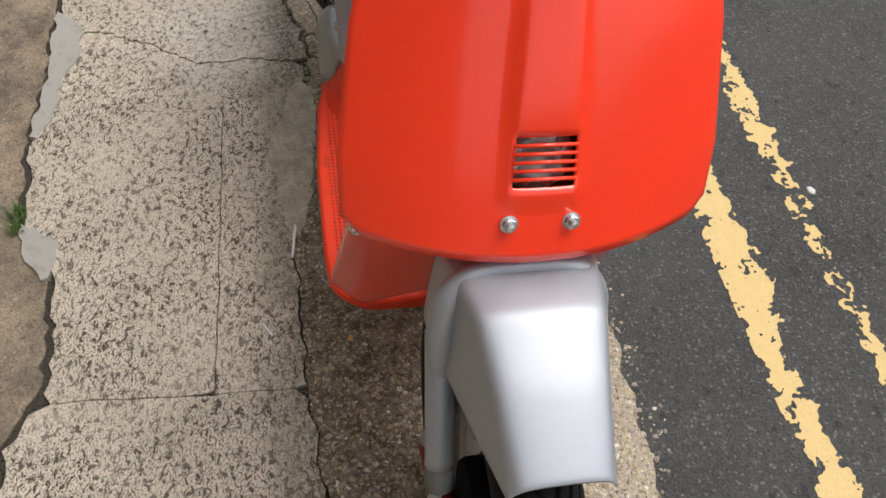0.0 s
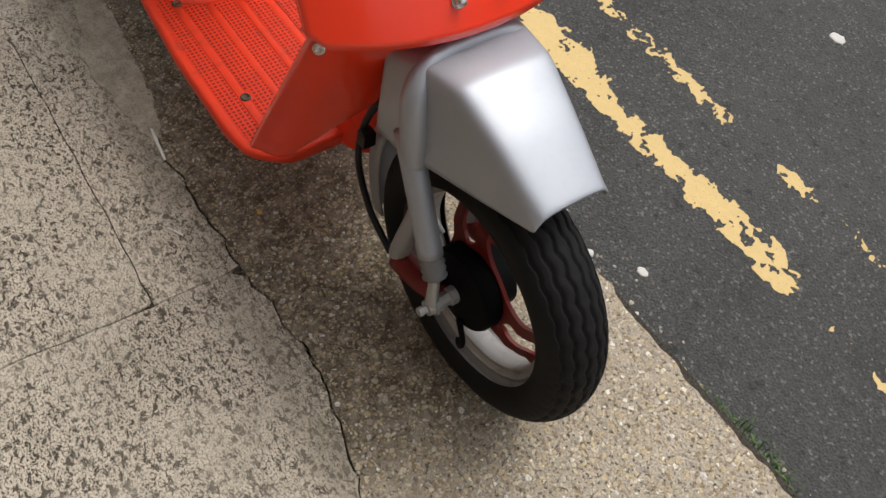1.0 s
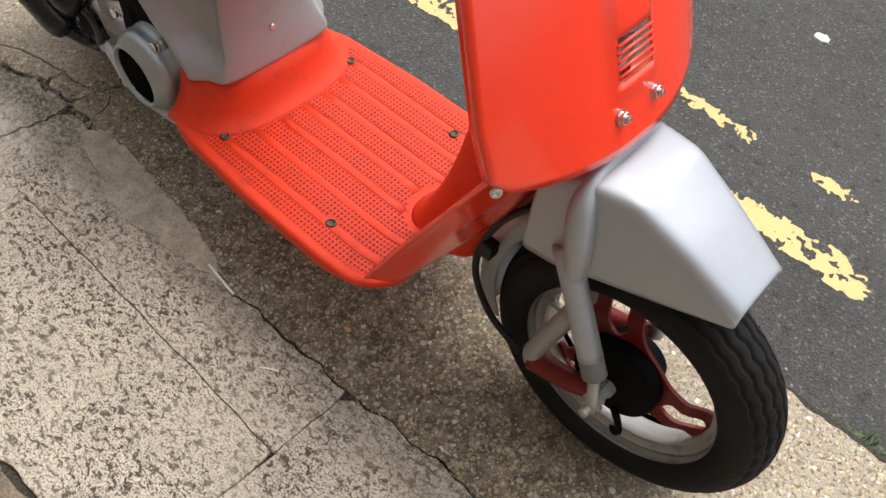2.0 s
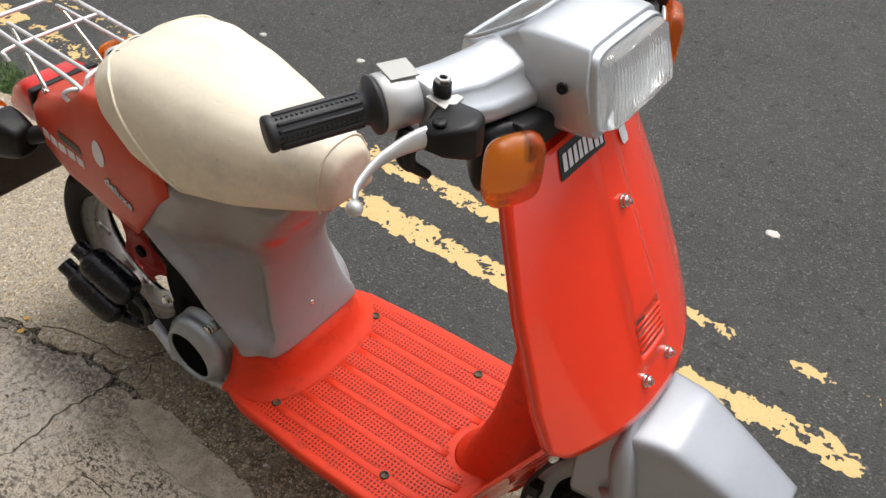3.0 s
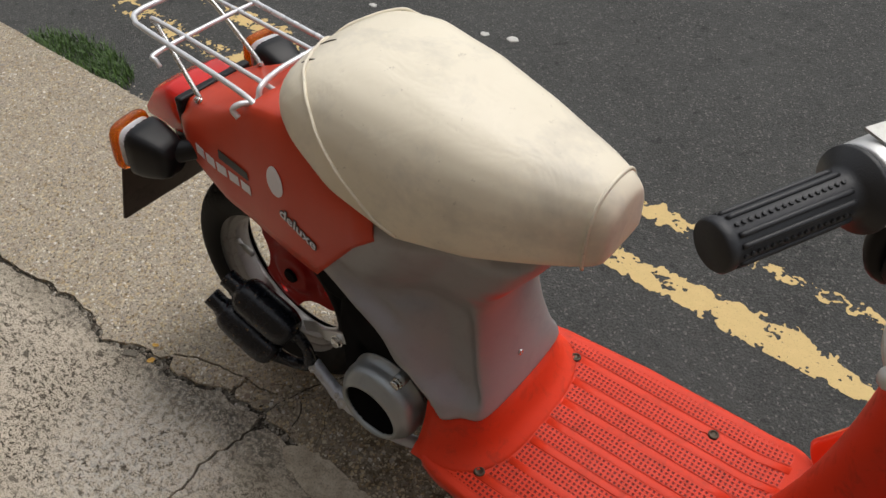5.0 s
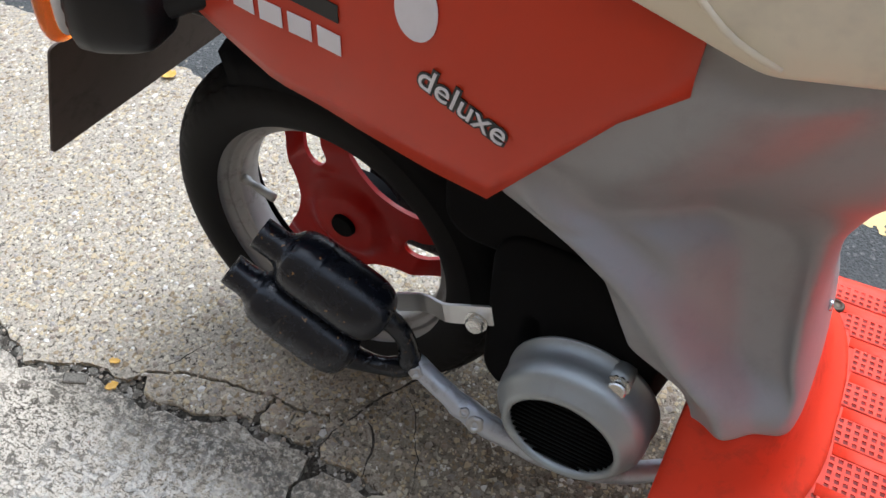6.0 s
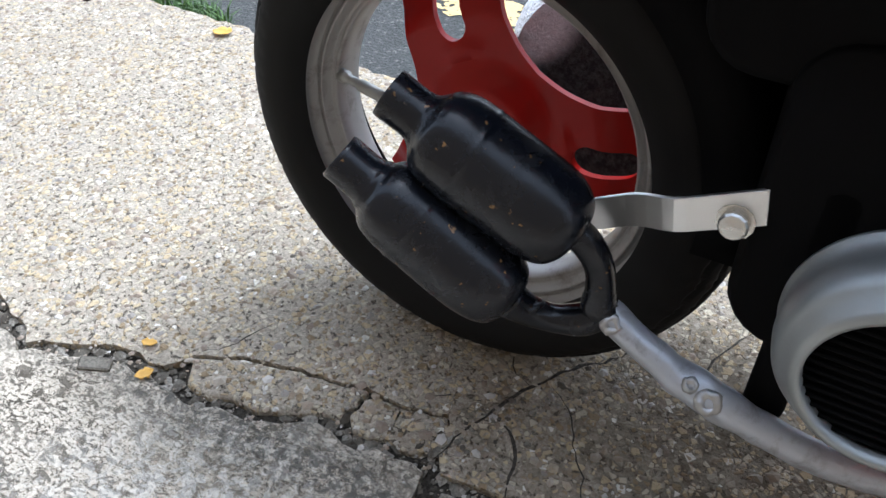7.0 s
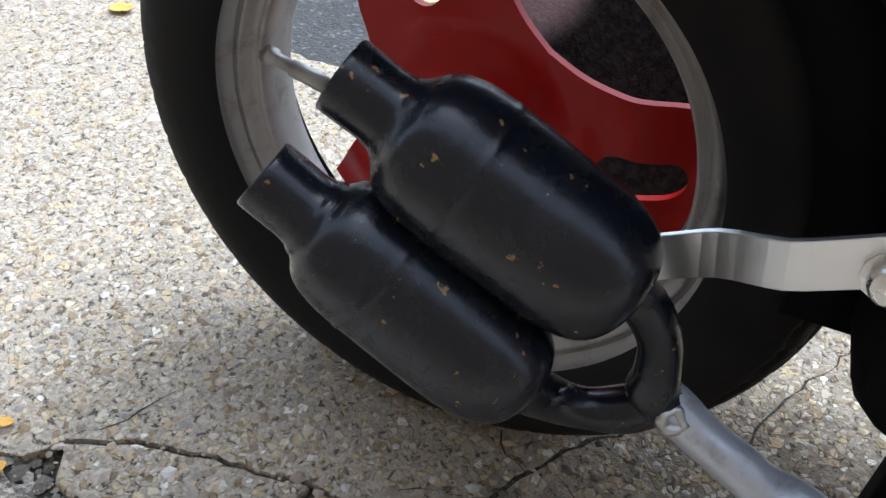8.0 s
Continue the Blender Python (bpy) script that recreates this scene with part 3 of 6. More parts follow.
ALONG = ragged([(0.064, -0.336), (0.30, -0.337), (0.49, -0.341), (0.660, -0.345)], 0.0018, 0.02, seed=13)
ACROSS = ragged([(0.672, -0.212), (0.664, -0.345), (0.645, -0.585)], 0.0022, 0.02, seed=15)


def near(line, x):
    return min(range(len(line)), key=lambda i: abs(line[i][0] - x))


def slab(name, outline, top, material, label, category, thick=0.06, bevel=0.002):
    bm = plate(outline, [], thick, lambda u, v, w: (u, v, top - thick + w))
    ob = part(name, bm, material, None, smooth=False, bevel=bevel)
    return tagged(ob, label, category, kind="structure")


road = bmesh.new()
size = 400.0
vs = [road.verts.new(p) for p in ((-size, -size, -0.036), (size, -size, -0.036), (size, size, -0.036), (-size, size, -0.036))]
road.faces.new(vs)
tagged(part("road", road, ASPHALT, None, smooth=False), "dark worn asphalt road with pale specks", "road", kind="structure")

dirt = plate([(-14.0, -0.72), (14.0, -0.66), (14.0, 0.17), (-14.0, 0.29)], [], 0.02, lambda u, v, w: (u, v, -0.0275 + w))
tagged(part("ground", dirt, SOIL, None, smooth=False), "dark gritty dirt filling the pavement cracks", "ground", kind="structure")

# added plain wall, out of view: cuts sky light and closes the street there
tagged(part("sky_block_wall", box(-14, 14, -2.85, -2.6, -0.04, 5.5), TARMAC, None, smooth=False), "unseen plain brown wall, added to cut sky light behind the pavement", "wall", kind="structure")
# kerb strip under the scooter, with a broken-off wedge along the crack
low = shift(JOINT, 0.0, 0.0028, 0.9, 2, 0.45)
SPLIT = ragged([(-0.292, -0.186), (-0.285, -0.177), (-0.246, -0.159), (-0.199, -0.148), (-0.149, -0.137), (-0.130, -0.137), (-0.103, -0.134), (-0.078, -0.128), (-0.064, -0.140), (-0.066, -0.160)], 0.003, 0.008, seed=21)
i0, i1 = near(low, -0.292), near(low, -0.066)
slab("kerb", low[:i0] + shift(SPLIT, 0.0, 0.0007, 0.9, 22) + low[i1 + 1:] + KERB[::-1], 0.0, AGGREGATE, "brown exposed-aggregate concrete kerb strip with cracked edge", "kerb", 0.08, 0.005)
im, sm = near(low, -0.142), near(SPLIT, -0.136)
frag = shift(SPLIT, 0.0, -0.0006, 0.9, 23)
cut = ragged([low[im], frag[sm]], 0.003, 0.008, seed=24)
tagged(slab("concrete_fragment", low[i0 + 1:im + 1] + cut[1:-1] + frag[1:sm + 1][::-1], -0.0006, AGGREGATE, "broken wedge of aggregate concrete in the crack", "concrete fragment", 0.04, 0.004), group="broken kerb fragments")
tagged(slab("concrete_fragment", low[im + 1:i1] + frag[sm + 1:-1][::-1] + [(x + 0.0032, y) for x, y in cut[1:-1][::-1]], -0.0012, AGGREGATE, "broken wedge of aggregate concrete in the crack", "concrete fragment", 0.04, 0.003), group="broken kerb fragments")


def hairline(points, width, seed):
    """A fine crack filled with dirt."""
    line = ragged(points, 0.003, 0.007, seed)
    bm, prev = bmesh.new(), None
    for k, (x, y) in enumerate(line):
        w = width * (0.55 + 0.6 * noise.noise(Vector((x * 90, y * 90, seed)))) * math.sin(math.pi * min(max(k / (len(line) - 1), 0.08), 0.92)) ** 0.5
        now = (bm.verts.new((x - w, y, 0.0004)), bm.verts.new((x + w, y + 0.3 * w, 0.0004)))
        if prev:
            bm.faces.new((prev[0], prev[1], now[1], now[0]))
        prev = now
    tagged(part("pavement_crack", bm, SOIL, None, smooth=False), "fine dirt-filled crack in the concrete", "crack", kind="structure")


hairline([(-0.068, -0.165), (-0.060, -0.135), (-0.046, -0.100), (-0.033, -0.072), (-0.024, -0.056), (-0.007, -0.034), (0.006, -0.022), (0.024, 0.004), (0.034, 0.028)], 0.0030, 41)
hairline([(-0.026, -0.058), (-0.010, -0.070), (0.001, -0.078), (0.013, -0.099), (0.034, -0.127), (0.045, -0.165)], 0.0011, 42)
hairline([(-0.285, -0.172), (-0.262, -0.150), (-0.250, -0.120)], 0.0010, 43)
hairline([(0.030, -0.030), (0.048, -0.017), (0.079, 0.006), (0.088, 0.037), (0.099, 0.062), (0.112, 0.088), (0.14, 0.14)], 0.0013, 44)
hairline([(-0.044, -0.098), (-0.060, -0.104), (-0.082, -0.112), (-0.100, -0.122)], 0.0016, 45)
hairline([(-0.033, -0.072), (-0.048, -0.066), (-0.058, -0.052)], 0.0014, 46)
hairline([(-0.050, -0.110), (-0.030, -0.118), (-0.014, -0.136), (-0.008, -0.168)], 0.0022, 47)
# concrete slabs beside it
high = shift(JOINT, 0.0, -0.0085, 0.7, 4, 0.16)
ic, ie = near(high, -0.062), near(high, 0.672)
oc, oe, ox = near(OUTER, -0.21), near(OUTER, 0.645), near(OUTER, 0.045)
inner = shift(OUTER, 0.0, 0.007, 0.9, 6)
CL, CR = shift(CRACK, -0.0017, -0.001, 0.8, 1), shift(CRACK, 0.0017, 0.001, 0.8, 3)
slab("pavement_slab", high[:ic] + CL[1:-1] + inner[:oc][::-1], 0.0, SLAB, "beige speckled concrete paving slab, cracked along one edge", "paving slab", bevel=0.004)
slab("pavement_slab", high[ic + 1:ie] + shift(ACROSS, -0.0007, 0)[1:near(ALONG, 0.66) and 7] + shift(ALONG, 0, 0.0007)[::-1][1:] + shift(CROSS, -0.0007, 0)[1:-1] + inner[oc + 1:ox][::-1] + CR[::-1][1:-1],
     -0.001, SLAB, "beige speckled concrete paving slab with a fractured corner", "paving slab", bevel=0.003)
slab("pavement_slab", shift(ALONG, 0.0007, -0.0007) + shift(ACROSS, -0.0007, 0)[8:-1] + inner[ox + 1:oe][::-1] + shift(CROSS, 0.0007, 0)[::-1][1:-1],
     0.0, SLAB, "beige speckled concrete paving slab with scored joints", "paving slab", bevel=0.002)
slab("pavement_slab", high[ie + 1:] + inner[oe + 1:][::-1] + shift(ACROSS, 0.0007, 0)[::-1][1:-1], 0.0, SLAB, "beige speckled concrete paving slab", "paving slab", bevel=0.002)
slab("pavement", shift(OUTER, 0, -0.006, 0.9, 8) + [(14.0, -2.6), (-14.0, -2.6)], -0.004, TARMAC, "brown weathered tarmac at the back of the pavement", "pavement", 0.06, 0.005)


smear = ragged([(0.005, -0.190), (0.03, -0.172), (0.08, -0.166), (0.16, -0.172), (0.24, -0.182), (0.31, -0.192), (0.37, -0.207), (0.40, -0.222), (0.36, -0.236), (0.28, -0.243), (0.22, -0.251), (0.15, -0.250), (0.09, -0.226), (0.04, -0.214), (0.005, -0.190)], 0.006, 0.010, seed=51)
slab("mortar_smear", smear[:-1], 0.0007, MORTAR, "smooth grey-beige mortar smeared over the joint", "mortar", 0.006, 0.0006)


def worn_line(name, y0, y1, gaps, wear, seed, label, narrow):
    """Thin road paint whose edges and holes follow a wear field; gaps are stretches (x0, x1, loss)."""
    step, bm = 0.0032, bmesh.new()
    xs = np.arange(-3.4, 2.6, step)
    ys = np.arange(y0 - 0.012, y1 + 0.012 + step, step)

    def field(x, y):
        v = 0.30 - wear
        v += 0.55 * noise.fractal(Vector((x * 20, y * 28, seed)), 0.45, 2.2, 5)
        v += 0.40 * noise.noise(Vector((x * 120, y * 120, seed + 3)))
        edge = min(y - y0, table(x, *narrow)[0] - y) / 0.010
        v = min(v, 0.25 * edge + 0.38 * noise.noise(Vector((x * 45, y * 45, seed + 7))) + 0.12 + 0.5 * (v - 0.3))
        for a, b, loss in gaps:
            v -= loss * smoothstep(a - 0.02, a + 0.02, x) * (1 - smoothstep(b - 0.02, b + 0.02, x))
        return v
    f = np.array([[field(x, y) for y in ys] for x in xs])
    cache = {}

    def vert(x, y):
        key = (round(x * 1e5), round(y * 1e5))
        if key not in cache:
            cache[key] = bm.verts.new((x, y - 0.02 * x, -0.0350))
        return cache[key]
    for i in range(len(xs) - 1):
        for j in range(len(ys) - 1):
            c = [(xs[i], ys[j], f[i, j]), (xs[i + 1], ys[j], f[i + 1, j]), (xs[i + 1], ys[j + 1], f[i + 1, j + 1]), (xs[i], ys[j + 1], f[i, j + 1])]
            if max(q[2] for q in c) <= 0:
                continue
            poly = []
            for a, b in zip(c, c[1:] + c[:1]):
                if a[2] > 0:
                    poly.append(a[:2])
                if (a[2] > 0) != (b[2] > 0):
                    t = a[2] / (a[2] - b[2])
                    poly.append((a[0] + t * (b[0] - a[0]), a[1] + t * (b[1] - a[1])))
            vs = list(dict.fromkeys(vert(*p) for p in poly))
            if len(vs) > 2 and not bm.faces.get(vs):
                try:
                    bm.faces.new(vs)
                except ValueError:
                    pass
    ob = part(name, bm, YELLOW, None, smooth=False)
    return tagged(ob, label, "road marking", "double yellow lines", "structure")


worn_line("yellow_line", 0.485, 0.562, [(1.12, 1.30, 0.5), (-1.50, -0.95, 0.34), (-0.9, -0.4, 0.1), (0.35, 0.95, -0.12)], 0.08, 2.0, "thick worn yellow line painted along the road edge", ([-0.3, 0.1, 0.4, 0.56, 0.72, 0.86, 0.95, 1.06, 1.5], [0.560, 0.544, 0.532, 0.542, 0.512, 0.518, 0.532, 0.532, 0.528]))
worn_line("yellow_line", 0.652, 0.708, [(-1.75, -1.15, 0.45), (0.84, 0.94, 0.9), (0.30, 0.70, 0.12), (1.0, 1.5, 0.35), (-0.9, -0.5, 0.5)], 0.13, 9.0, "narrow worn yellow line with gaps, painted further out", ([-0.3, 0.1, 0.5, 0.8, 1.0], [0.706, 0.692, 0.682, 0.674, 0.678]))

# ---- the scooter ----
scooter = new("scooter")
scooter.matrix_world = Matrix.Translation((-0.115, -0.0144, 0.0)) @ pose(0, 0, 0, -3.2, 0, 0)
tagged(scooter, "orange-red and silver moped with cream seat, parked on the kerb strip", "scooter")
S = scooter
AXLE_R, AXLE_F = Vector((0.008, -0.015, 0.1825)), Vector((1.066, -0.008, 0.1845))


def tyre_mesh(c, fat):
    """Tyre with a zigzag-ribbed tread."""
    bm = bmesh.new()
    prof = []
    for a in np.linspace(-130, 130, 118):
        prof.append((0.1515 + fat + (0.0348 + 0.6 * fat) * math.cos(radians(a)), 0.0415 * math.sin(radians(a)), a))
    nu = 320
    rows = []
    for i in range(nu):
        th = 2 * math.pi * i / nu
        row = []
        for r, y, a in prof:
            if abs(a) < 62:
                zig = 2.4 * min(max(1.6 * (abs((i % 8) - 4) / 2.0 - 1), -1.0), 1.0)
                for g in (-50, -30, -10, 10, 30, 50):
                    r -= 0.0042 * max(0.0, 1 - (abs(a - g - zig * (1 if g > 0 else -1)) / 3.3) ** 2)
                r -= 0.0012 if (i + int(abs(a) > 20) * 4) % 8 == 0 else 0.0
            elif abs(a) < 80:
                r -= 0.0016 * (1 if i % 5 == 0 else 0) * (1 - abs(abs(a) - 70) / 10)
            elif 88 < abs(a) < 96:
                r += 0.0008
            p = c + Vector((r * math.cos(th), y, r * math.sin(th)))
            p.z = max(p.z, 0.0015 + 0.05 * (p.y - c.y) + 0.0015 * ((p.y - c.y) / 0.03) ** 2)
            row.append(bm.verts.new(p))
        rows.append(row)
    for i in range(nu):
        a, b = rows[i], rows[(i + 1) % nu]
        for j in range(len(prof) - 1):
            bm.faces.new((a[j], a[j + 1], b[j + 1], b[j]))
    return bm


def wheel(name, c, turn, parent, sink=0.0, fat=0.0, arm=0.040, slot=(0.022, 0.0110), paint=RED_WHEEL):
    w = part(name, lathe([(0.0, sink - 0.035), (0.012, sink - 0.035), (0.014, sink - 0.026), (0.024, sink - 0.022), (0.040, sink - 0.010), (0.040, sink + 0.012), (0.020, sink + 0.016), (0.0, sink + 0.016)], c, seg=40), BLACK, parent, "black hub of a red three-armed wheel", bevel=0.001)
    part("tyre", tyre_mesh(c, fat), TYRE, w, "black ribbed tyre, dusty")
    prof = [(0.1360, -0.0290), (0.1385, -0.0270), (0.1360, -0.0235), (0.1325, -0.0225), (0.1305, -0.0180), (0.1280, -0.0180), (0.1265, -0.0205), (0.1245, -0.0195), (0.1225, -0.0130), (0.1190, -0.0125), (0.1170, -0.0150), (0.1150, -0.0130), (0.1145, -0.004)]
    prof = prof + [(r, -y) for r, y in prof[::-1]]
    inner = [(r + 0.0035, y * 0.9) for r, y in prof[::-1][2:-2]]
    part("rim", lathe(prof + inner, c, seg=96, closed=True), RIM, w, "grey-painted pressed steel rim")
    # three-armed pressed plate with slots
    out = []
    for k in range(180):
        a = 2 * math.pi * k / 180
        f = abs((a + math.pi / 3) % (2 * math.pi / 3) - math.pi / 3)
        side = arm / max(math.sin(f), 1e-3)
        r = min(0.1155, max(side, 0.0))
        r = (r ** 6 + 0.056 ** 6) ** (1 / 6) if r < 0.110 else r
        out.append((min(r, 0.1155) * math.cos(a), min(r, 0.1155) * math.sin(a)))
    holes = []
    for k in range(3):
        ax = 2 * math.pi * k / 3
        hole = rounded(slot[0], slot[1], slot[1] - 0.0001, 0.086, 0, 6)
        holes.append([(u * math.cos(ax) - v * math.sin(ax), u * math.sin(ax) + v * math.cos(ax)) for u, v in hole])

    def place(u, v, t):
        r, a = math.hypot(u, v), math.atan2(v, u) + turn
        y = sink - 0.030 + 0.010 * smoothstep(0.030, 0.050, r) + 0.014 * smoothstep(0.080, 0.110, r) + t
        # pressed dimples at the foot of each arm and a raised lip along the slots
        f = (math.atan2(v, u) + math.pi / 3) % (2 * math.pi / 3) - math.pi / 3
        y -= 0.0045 * math.exp(-((r - 0.058) / 0.006) ** 2 - (r * abs(f) / 0.013) ** 2)
        return (c.x + r * math.cos(a), c.y + y, c.z + r * math.sin(a))
    bm = plate(out, holes, 0.005, lambda u, v, t: (u, v, t))
    for q in np.linspace(-0.112, 0.112, 33):
        for no in ((1, 0, 0), (0, 1, 0)):
            bmesh.ops.bisect_plane(bm, geom=bm.verts[:] + bm.edges[:] + bm.faces[:], plane_co=(q, q, 0), plane_no=no)
    for v in bm.verts:
        v.co = place(*v.co)
    part("wheel_plate", bm, paint, w, "dark red three-armed wheel plate with slots", bevel=0.0015)
    # tyre valve
    v0 = math.radians(172)
    p0, p1 = c + Vector((0.116 * math.cos(v0), -0.010, 0.116 * math.sin(v0))), c + Vector((0.075 * math.cos(v0), -0.014, 0.075 * math.sin(v0)))
    part("valve", tube([p0, p0.lerp(p1, 0.18), p0.lerp(p1, 0.2), p0.lerp(p1, 0.45), p0.lerp(p1, 0.47), p1], [0.0052, 0.0052, 0.0036, 0.0036, 0.0048, 0.0046], 12, 1), GALV, w, "steel tyre valve")
    return w


rear_wheel = wheel("rear_wheel", AXLE_R, radians(116.5), S, 0.028, 0.0025)
front_wheel = wheel("front_wheel", AXLE_F, radians(112), S, 0.004, 0.0, 0.031, (0.026, 0.0125), MAROON)
# front drum brake and axle
part("brake_drum", lathe([(0.0, -0.046), (0.030, -0.046), (0.052, -0.040), (0.055, -0.034), (0.055, -0.016), (0.0, -0.016)], AXLE_F, seg=48), BLACK, front_wheel, "black front brake drum", bevel=0.001)
steps = [(0.040, 0.0115), (0.055, 0.0115), (0.0555, 0.0090), (0.066, 0.0088), (0.0665, 0.0105), (0.0745, 0.0105), (0.075, 0.0130), (0.0775, 0.0130), (0.078, 0.0098), (0.0855, 0.0098), (0.0865, 0.0055), (0.0905, 0.0050), (0.0910, 0.0060), (0.0965, 0.0056)]
part("axle", tube([AXLE_F + Vector((0, -d, 0)) for d, _ in steps], [r for _, r in steps], 12, 1), GALV, front_wheel, "dull galvanised axle nut and stud", smooth=False)
part("brake_arm", tube([AXLE_F + Vector((0.02, -0.048, -0.03)), AXLE_F + Vector((0.035, -0.05, -0.055)), AXLE_F + Vector((0.03, -0.05, -0.068))], [0.007, 0.006, 0.008], 8, 3, flat=0.5), BLACK, front_wheel)


def bolt(place_at, normal, r=0.007, parent=None, material=STEEL, name="bolt", washer=True, stud=True):
    n = Vector(normal).normalized()
    p = [(0.0, 0.0), (1.35 * r, 0.0), (1.35 * r, 0.25 * r), (1.05 * r, 0.28 * r)] if washer else [(0.0, 0.0), (1.05 * r, 0.0)]
    p += [(1.05 * r, 0.95 * r), (0.9 * r, 1.1 * r)]
    p += [(0.55 * r, 1.1 * r), (0.55 * r, 1.7 * r), (0.0, 1.8 * r)] if stud else [(0.0, 1.15 * r)]
    return part(name, lathe(p, place_at, n, 12), material, parent, smooth=False)


def screw(place_at, normal, r, parent, material=STEEL):
    return part("screw", lathe([(0.0, -0.001), (r, -0.001), (r, 0.0012), (0.8 * r, 0.0022), (0.3 * r, 0.0022), (0.25 * r, 0.001), (0.0, 0.001)], place_at, normal, 16), material, parent)


# front mudguard: flat-topped blade with sloping skirts
FX = [0.925, 0.965, 1.02, 1.08, 1.146]
rings = []
for x in np.linspace(0.925, 1.146, 26):
    wt, zt, wb, zb = table(x, FX, [0.070, 0.065, 0.056, 0.048, 0.041], [0.458, 0.469, 0.474, 0.448, 0.413], [0.079, 0.077, 0.068, 0.058, 0.047], [0.345, 0.348, 0.362, 0.377, 0.396])
    half = [(wb, zb), (wb * 0.55 + wt * 0.45, zb * 0.45 + zt * 0.55), (wt + 0.0035, zt - 0.012), (wt - 0.001, zt - 0.0035), (wt - 0.008, zt), (wt * 0.5, zt + 0.002), (0, zt + 0.003)]
    rings.append([(x, -y - 0.007, z) for y, z in half] + [(x, y - 0.007, z) for y, z in half[-2::-1]])
fender = part("front_mudguard", loft(rings, False, False), SILVER_BLUE, S, "silver-painted front mudguard blade", solid=0.003, subsurf=1)
# shoulders over the fork crown
arch = [(x, y * 0.79 - 0.010, z) for x, y, z in ((0.990, -0.084, 0.352), (0.986, -0.088, 0.395), (0.977, -0.084, 0.435), (0.971, -0.068, 0.459), (0.969, -0.045, 0.469), (0.969, 0.0, 0.472), (0.969, 0.045, 0.469), (0.971, 0.068, 0.459), (0.977, 0.084, 0.435), (0.986, 0.088, 0.395), (0.990, 0.084, 0.352))]
part("fork_shroud", tube(arch, [0.0140, 0.0150, 0.0146, 0.0110, 0.0088, 0.0082, 0.0088, 0.0110, 0.0146, 0.0150, 0.0140], 16, 6), SILVER_BLUE, fender, "silver rounded fork shroud")
rings = []
for a in np.linspace(100, 205, 20):
    r = 0.212
    c, s = math.cos(radians(a)), math.sin(radians(a))
    rings.append([(1.065 + (r - d) * c, y, 0.215 + (r - d) * s) for y, d in ((-0.046, 0.03), (-0.044, 0.006), (-0.03, 0.0), (0.03, 0.0), (0.044, 0.006), (0.046, 0.03))])
part("splash_guard", loft(rings, False, False), SILVER_DULL, fender, "grey inner splash guard behind the wheel", solid=0.003)


def fork_leg(s):
    top, knee = Vector((0.972, s * 0.068 - 0.010, 0.385)), Vector((1.040, s * 0.068 - 0.010, 0.250))
    d = (knee - top).normalized()
    leg = part("fork_leg", tube([top, top + d * 0.05, knee - d * 0.01, knee], [0.0142, 0.0142, 0.0142, 0.0146], 20, 1), SILVER_BLUE, S, "silver-painted fork leg")
    pts, rad = [], []
    for k in range(7):
        pts.append(knee + d * (0.001 + 0.0046 * k))
        rad.append(0.0148 if k % 2 == 0 else 0.0102)
    part("fork_gaiter", tube(pts, rad, 16, 1), RUBBER if s > 0 else GAITER, leg, "ribbed grey gaiter")
    part("axle_clamp", tube([knee + d * 0.03, AXLE_F + Vector((-0.002, s * 0.068 - 0.010, 0.012)), AXLE_F + Vector((0, s * 0.068 - 0.010, -0.004))], [0.0065, 0.0075, 0.0105], 12, 3), GALV, leg)
    part("trailing_strut", tube([(1.002, s * 0.058 - 0.010, 0.290), (0.972, s * 0.056 - 0.010, 0.170), (0.975, s * 0.056 - 0.010, 0.150)], [0.012, 0.013, 0.015], 12, 4), SILVER_DULL, leg, "grey suspension strut")
    part("link_arm", tube([(0.972, s * 0.056 - 0.010, 0.148), (1.02, s * 0.056 - 0.010, 0.158), (1.062, s * 0.056 - 0.010, 0.182)], [0.016, 0.014, 0.012], 12, 4), MAROON, leg, "dark red suspension link")
    return leg


fork_leg(-1)
fork_leg(1)
part("brake_cable", tube([(0.935, -0.045, 0.40), (0.880, -0.058, 0.32), (0.862, -0.062, 0.23), (0.895, -0.064, 0.165), (0.955, -0.068, 0.140)], 0.0045, 10, 8), RUBBER, S, "black brake cable looping behind the fork")
part("cable_clip", box(0.868, 0.884, -0.070, -0.052, 0.262, 0.284), BLACK_PLASTIC, S, bevel=0.002)

# front shield
SW_Z = [0.488, 0.55, 0.65, 0.74, 0.80]


def shield_point(u, v):
    au = abs(u)
    zb = 0.490 + 0.004 * au ** 2 + 0.010 * smoothstep(0.88, 1.0, au) ** 1.5
    zt = 0.797 - 0.034 * au ** 2.2
    z = zb + (zt - zb) * v
    w = table(z, SW_Z, [0.162, 0.164, 0.151, 0.128, 0.104])[0]
    x = 0.966 - 0.452 * (z - 0.522) - (0.046 - 0.04 * (z - 0.49)) * au ** 2.1
    y = u * w - 0.003
    hw = 0.030 - 0.05 * (z - 0.55)
    h = (1 - smoothstep(hw - 0.006, hw + 0.010, abs(y + 0.006))) * smoothstep(0.528, 0.546, z) * (1.0 - 0.5 * smoothstep(0.6, 0.8, z))
    return Vector((x + h * (0.003 + 0.003 * smoothstep(0.55, 0.62, z)), y, z + 0.002 * h))


